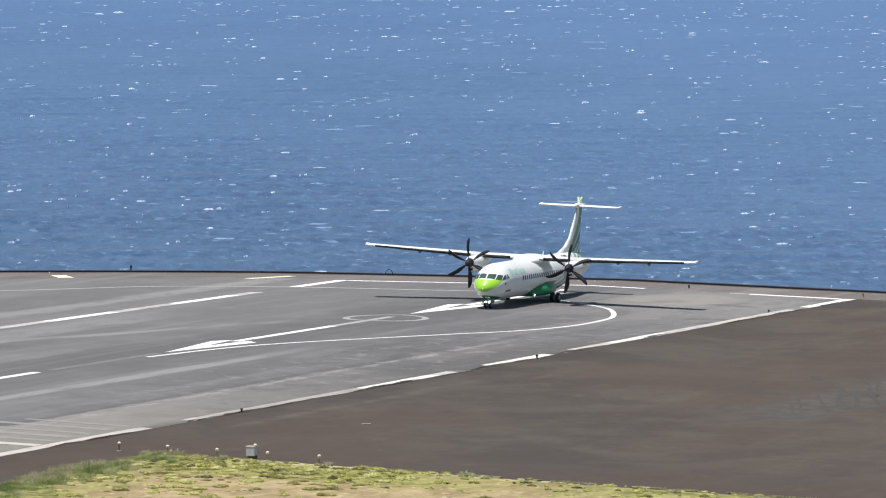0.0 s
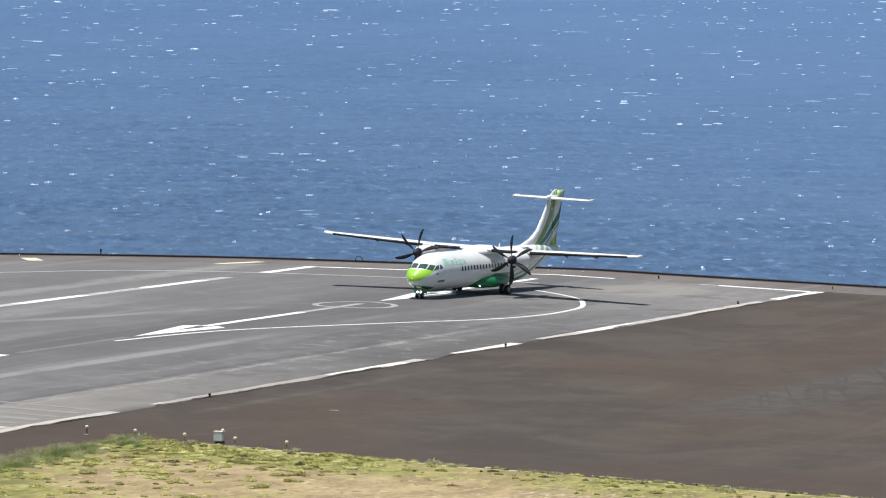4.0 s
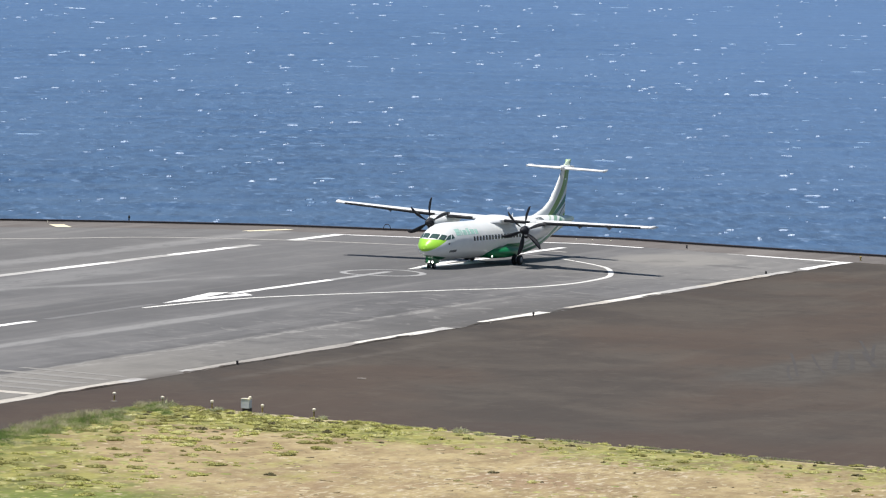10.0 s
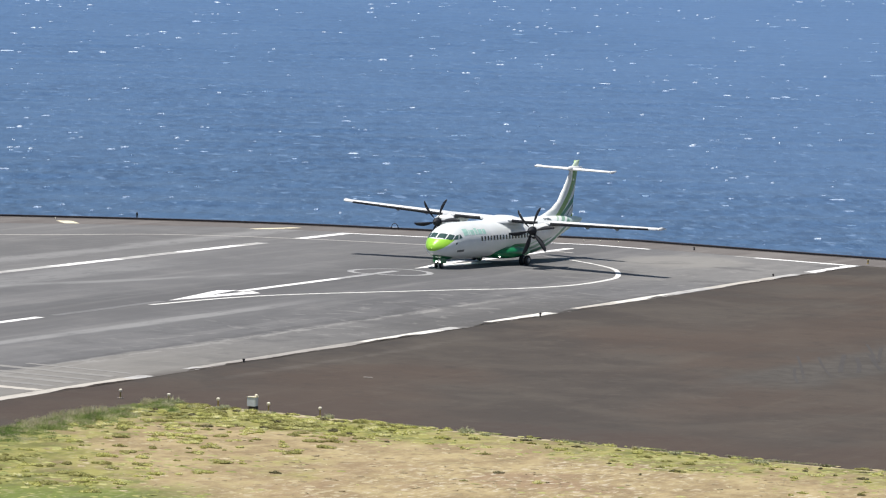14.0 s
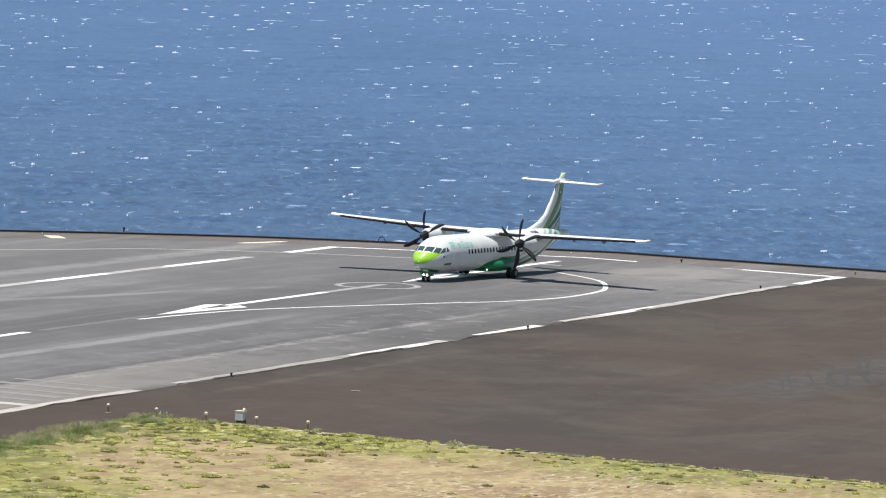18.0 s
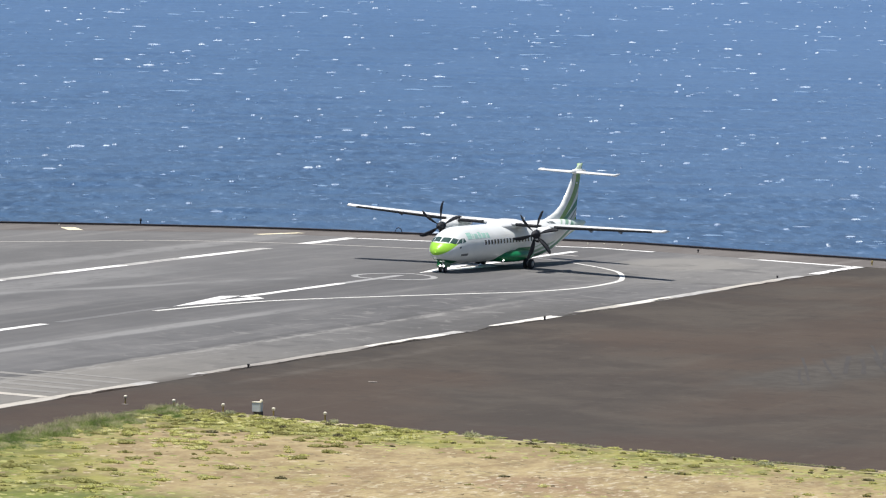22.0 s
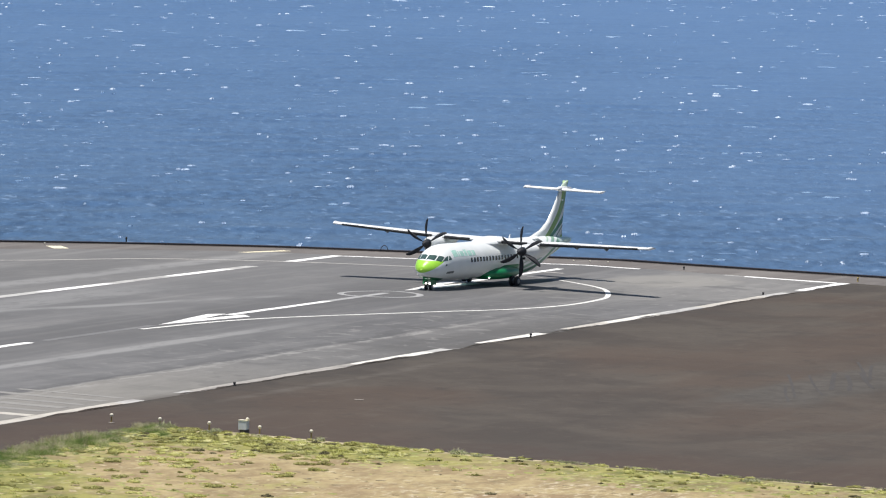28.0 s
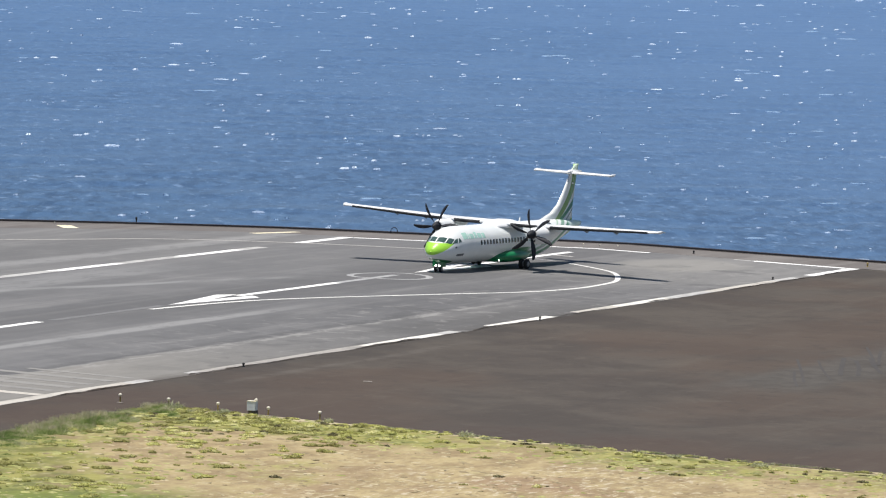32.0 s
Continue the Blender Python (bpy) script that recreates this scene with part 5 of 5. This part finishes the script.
def tussocks(count, seed, kind, lo, hi, dry):
    """Low mounds of matted grass, each of a few overlapping lobes with steep sides and loose blades lying over them."""
    rnd = random.Random(seed)
    verts, faces = [], []
    n = 12

    def lobe(x, y, r, ry, tall):
        z0 = ground_z(x, y) + 0.005
        w1, w2, p1, p2 = rnd.uniform(0.10, 0.28), rnd.uniform(0.06, 0.18), rnd.random() * 6.283, rnd.random() * 6.283
        o = len(verts)
        for u, h in ((0.86, 0.0), (1.0, 0.25), (0.84, 0.48), (0.52, 0.66), (0.2, 0.72)):
            for i in range(n):
                a = 6.283 * i / n
                q = u * (1 + w1 * math.sin(2 * a + p1) + w2 * math.sin(5 * a + p2)) * rnd.uniform(0.80, 1.20)
                verts.append((x + math.cos(a) * q * r, y + math.sin(a) * q * ry, z0 + h * tall * rnd.uniform(0.65, 1.35)))
        for k in range(4):
            for i in range(n):
                a, b = o + k * n + i, o + k * n + (i + 1) % n
                faces.append((a, b, b + n, a + n))
        faces.append(tuple(o + 4 * n + i for i in range(n)))
        for _ in range(int(420 * r + 14)):
            a, d = rnd.random() * 6.283, rnd.random() ** 0.5
            px, py = x + math.cos(a) * d * r * 1.12, y + math.sin(a) * d * ry * 1.12
            blade(verts, faces, rnd, px, py, z0 + tall * (0.55 - 0.45 * d * d), tall * rnd.uniform(0.3, 0.75), rnd.uniform(0.025, 0.06), 0.9)

    made = 0
    while made < count:
        x = rnd.uniform(28.8, 100)
        y = -164.5 - abs(rnd.gauss(0, 5.5)) - (rnd.random() < 0.22) * rnd.uniform(0, 50 if x < 50 else 26)
        low = not dry and rnd.random() < 0.18
        if low:
            x, y = rnd.uniform(28.8, 46), rnd.uniform(-214, -166)
        g = 1.0 if low else greenness(x, y)
        if y > verge_top(x) - 0.3 or not in_view(x, y) or (y > verge_top(x) - 2.5 and rnd.random() < 0.45) or (x > 46 and rnd.random() < 0.62) or (not dry and g < 0.45 and rnd.random() < 0.72) or (dry and g > 0.6 and rnd.random() < 0.6):
            continue
        made += 1
        r = rnd.uniform(lo, hi) * (0.72 if x > 48 else 1.0)
        tall = rnd.uniform(0.16, 0.32) * (0.40 + r)
        lobe(x, y, r, r * rnd.uniform(0.8, 1.5), tall)
        for _ in range(rnd.choice((0, 1, 2, 2, 3, 4))):
            s = rnd.uniform(0.35, 0.8)
            a = rnd.choice((0.3, math.pi + 0.3)) + rnd.gauss(0, 0.5)
            out = rnd.uniform(0.8, 2.0)
            lobe(x + math.cos(a) * r * out, y + math.sin(a) * r * 1.4, r * s, r * s * rnd.uniform(0.8, 1.5), tall * (0.4 + 0.5 * s))
    return mesh_of("grass_tussocks", verts, faces, MAT[kind], True)


for count, seed, kind, lo, hi, dry, label in ((170, 4, "cushion", 0.14, 0.38, False, "low cushions of light green grass on the verge"),
                                              (150, 9, "dull", 0.12, 0.38, False, "low cushions of duller green grass on the verge"),
                                              (120, 21, "cushion", 0.07, 0.18, False, "tiny cushions of light green grass on the verge"),
                                              (110, 23, "dull", 0.06, 0.17, False, "tiny cushions of duller green grass on the verge"),
                                              (60, 14, "dark_tuft", 0.07, 0.22, True, "small dark tufts scattered on the dry turf")):
    tagged(new("grass_tussocks", tussocks(count, seed, kind, lo, hi, dry)), label, "grass", "", "stuff")


def tall_grass(clumps, seed):
    """Bushy clumps along the low side of the verge, some with pale seed heads, and a thin fringe along its top."""
    rnd = random.Random(seed)
    verts, faces, heads, head_faces = [], [], [], []
    for _ in range(clumps):
        y = -164.6 - 48.0 * rnd.random()
        x = 28.7 + abs(rnd.gauss(0, 1.5)) - 0.028 * (y + 164)
        swell = noise.noise((x * 0.35, y * 0.16, 8.0)) + 0.5 * noise.noise((x * 1.1, y * 0.6, 2.0))
        tall = max(0.14, 0.30 * (1.0 + 1.3 * swell)) * rnd.uniform(0.75, 1.2) * max(0.4, 1 - abs(x - 29.2 + 0.028 * (y + 164)) * 0.22)
        r = rnd.uniform(0.18, 0.42)
        z = ground_z(x, y)
        for _ in range(120):
            a, d = rnd.random() * 6.283, rnd.random() ** 0.6
            h = tall * (1 - 0.55 * d * d) * rnd.uniform(0.55, 1.1)
            blade(verts, faces, rnd, x + math.cos(a) * d * r, y + math.sin(a) * d * r, z, h, rnd.uniform(0.022, 0.042), 0.85)
        if rnd.random() < 0.25 + 0.6 * max(0.0, swell):
            for _ in range(26):
                a, d = rnd.random() * 6.283, rnd.random() ** 0.6
                blade(heads, head_faces, rnd, x + math.cos(a) * d * r, y + math.sin(a) * d * r, z + tall * rnd.uniform(0.55, 0.95), tall * rnd.uniform(0.2, 0.45), rnd.uniform(0.025, 0.05), 0.45)
    for _ in range(9000):
        x = rnd.uniform(29, 80)
        y = verge_top(x) - abs(rnd.gauss(0, 0.5))
        if noise.noise((x * 0.5, y * 0.5, 5.0)) < -0.05:
            continue
        pale = rnd.random() < 0.45
        blade(heads if pale else verts, head_faces if pale else faces, rnd, x, y, ground_z(x, y), rnd.uniform(0.04, 0.13), rnd.uniform(0.025, 0.05), 0.7)
    return mesh_of("tall_grass", verts, faces, MAT["tall"]), mesh_of("seed_heads", heads, head_faces, MAT["plume"])


bushes, seed_heads = tall_grass(900, 6)
tagged(new("tall_grass", bushes), "tall uncut grey-green grass along the edge of the verge", "grass", "", "stuff")
tagged(new("seed_heads", seed_heads), "pale straw seed heads above the uncut grass", "grass", "", "stuff")


def shrub(x, y, r, h, seed):
    """A small pale herb: a short stem and a loose head of leaves."""
    rnd = random.Random(seed)
    ob = new("shrub")
    tagged(ob, "small pale green herb clump at the edge of the verge", "shrub", "herbs on the verge")
    v, f = tube([(0, 0, 0), (0.02, 0, h * 0.5)], [0.03, 0.015], 6)
    part("stem", mesh_of("stem", v, f, MAT["tall"]), ob)
    verts, faces = [], []
    for _ in range(150):
        a, b, d = rnd.random() * 6.283, rnd.random(), rnd.random() ** 0.4
        blade(verts, faces, rnd, math.cos(a) * d * r, math.sin(a) * d * r, b * h * (1 - 0.6 * d * d) * 0.8, h * 0.35, 0.07, 0.9)
    part("leaves", mesh_of("leaves", verts, faces, MAT["herb"]), ob)
    ob.location = (x, y, ground_z(x, y))


for k, (x, y, r, h) in enumerate(((48.3, -166.0, 0.46, 0.38), (39.6, -164.9, 0.3, 0.3), (49.6, -166.5, 0.3, 0.2), (61.0, -167.2, 0.35, 0.2), (66.3, -168.6, 0.5, 0.32), (30.4, -165.6, 0.55, 0.55), (33.3, -165.2, 0.4, 0.34))):
    shrub(x, y, r, h, 50 + k)


def motions():
    # the aircraft rolls off its turn and stops
    rows = [(0, 2.59, -32.66, 1.56), (0.5, 2.24, -33.45, -0.76), (1, 1.92, -34.1, -2.88), (1.5, 1.69, -34.75, -4.23), (2, 1.5, -35.3, -5.08), (2.5, 1.36, -35.8, -5.6),
            (3, 1.3, -36.35, -5.93), (3.5, 1.27, -36.95, -6.2), (4.5, 1.22, -37.8, -6.35), (5.5, 1.17, -38.5, -6.38), (6.5, 1.1, -39.15, -6.38), (7.5, 1.07, -39.75, -6.38),
            (8.5, 1.05, -40.2, -6.38), (9.5, 1.03, -40.45, -6.38), (10.5, 1.03, -40.5, -6.38), (32, 1.03, -40.5, -6.38)]
    walk(plane, [(t, pose(x, y, ground_z(x, 0), 0, 1.2, turn)) for t, x, y, turn in rows])
    for w, r in WHEELS:
        keys, gone = [], 0.0
        for i, (t, x, y, turn) in enumerate(rows):
            if i:
                step = math.hypot(x - rows[i - 1][1], y - rows[i - 1][2]) / r
                n = max(1, math.ceil(step / 1.2))
                for k in range(1, n):
                    s = k / n
                    keys.append((rows[i - 1][0] + (t - rows[i - 1][0]) * s, pose(*w.location, math.degrees(gone + step * s), 0, 0)))
                gone += step
            keys.append((t, pose(*w.location, math.degrees(gone), 0, 0)))
        walk(w, keys)
    # the propellers turn past the shutter; the table is the slow drift of their blades, in degrees
    drift = (((0, -4), (1, 0), (2, -1), (3, 5), (6, 26), (7, 40), (8, 45), (9, 52), (10, 61), (11, 69), (12, 70), (13, 74), (14, 80), (17, 55), (18, 58), (19, 57), (20, 57), (21, 57),
              (22, 61), (23, 58), (24, 70), (25, 83), (28, 58), (29, 65), (30, 80), (31, 84), (32, 86)),
             ((0, 5), (1, 13), (2, 39), (3, 51), (6, 74), (7, 76), (8, 67), (9, 63), (10, 70), (11, 72), (12, 70), (13, 74), (14, 77), (17, 63), (18, 66), (19, 75), (20, 74), (21, 72),
              (22, 74), (23, 69), (24, 82), (25, 98), (28, 119), (29, 133), (30, 147), (31, 162), (32, 169)))
    for prop, table in zip(PROPS, drift):
        at = prop.location.copy()
        ts, ds = zip(*table)
        walk(prop, [(i / 30, pose(*at, 0, float(np.interp(i / 30, ts, ds)) - 70.0 * i, 0)) for i in range(961)])
    # the rudder swings over during the turn
    walk(rudder, [(t, pose(*RUDDER_AXIS, 0, 0, a)) for t, a in ((0, 22), (1, 18), (1.5, 4), (2, -10), (3, -16), (3.5, -15), (4.5, -3), (5.5, 18), (6.5, 20), (32, 20))])
    walk(waves, [(t, Matrix.Translation(RIGHT * (DRIFT * t) + Vector((0, 0, SEA)))) for t in (0, 8, 16, 24, 32)])
    for ob, phase, period in CAPS:
        keys = []
        t = 0.0
        while t < 32.0 + 0.4:
            tt = min(t, 32.0)
            keys.append((tt, Matrix.Translation(RIGHT * (DRIFT * tt) + Vector((0, 0, SEA - 0.16 + 0.36 * math.sin(phase + 2 * math.pi * tt / period))))))
            t += 0.8
        walk(ob, keys)


motions()
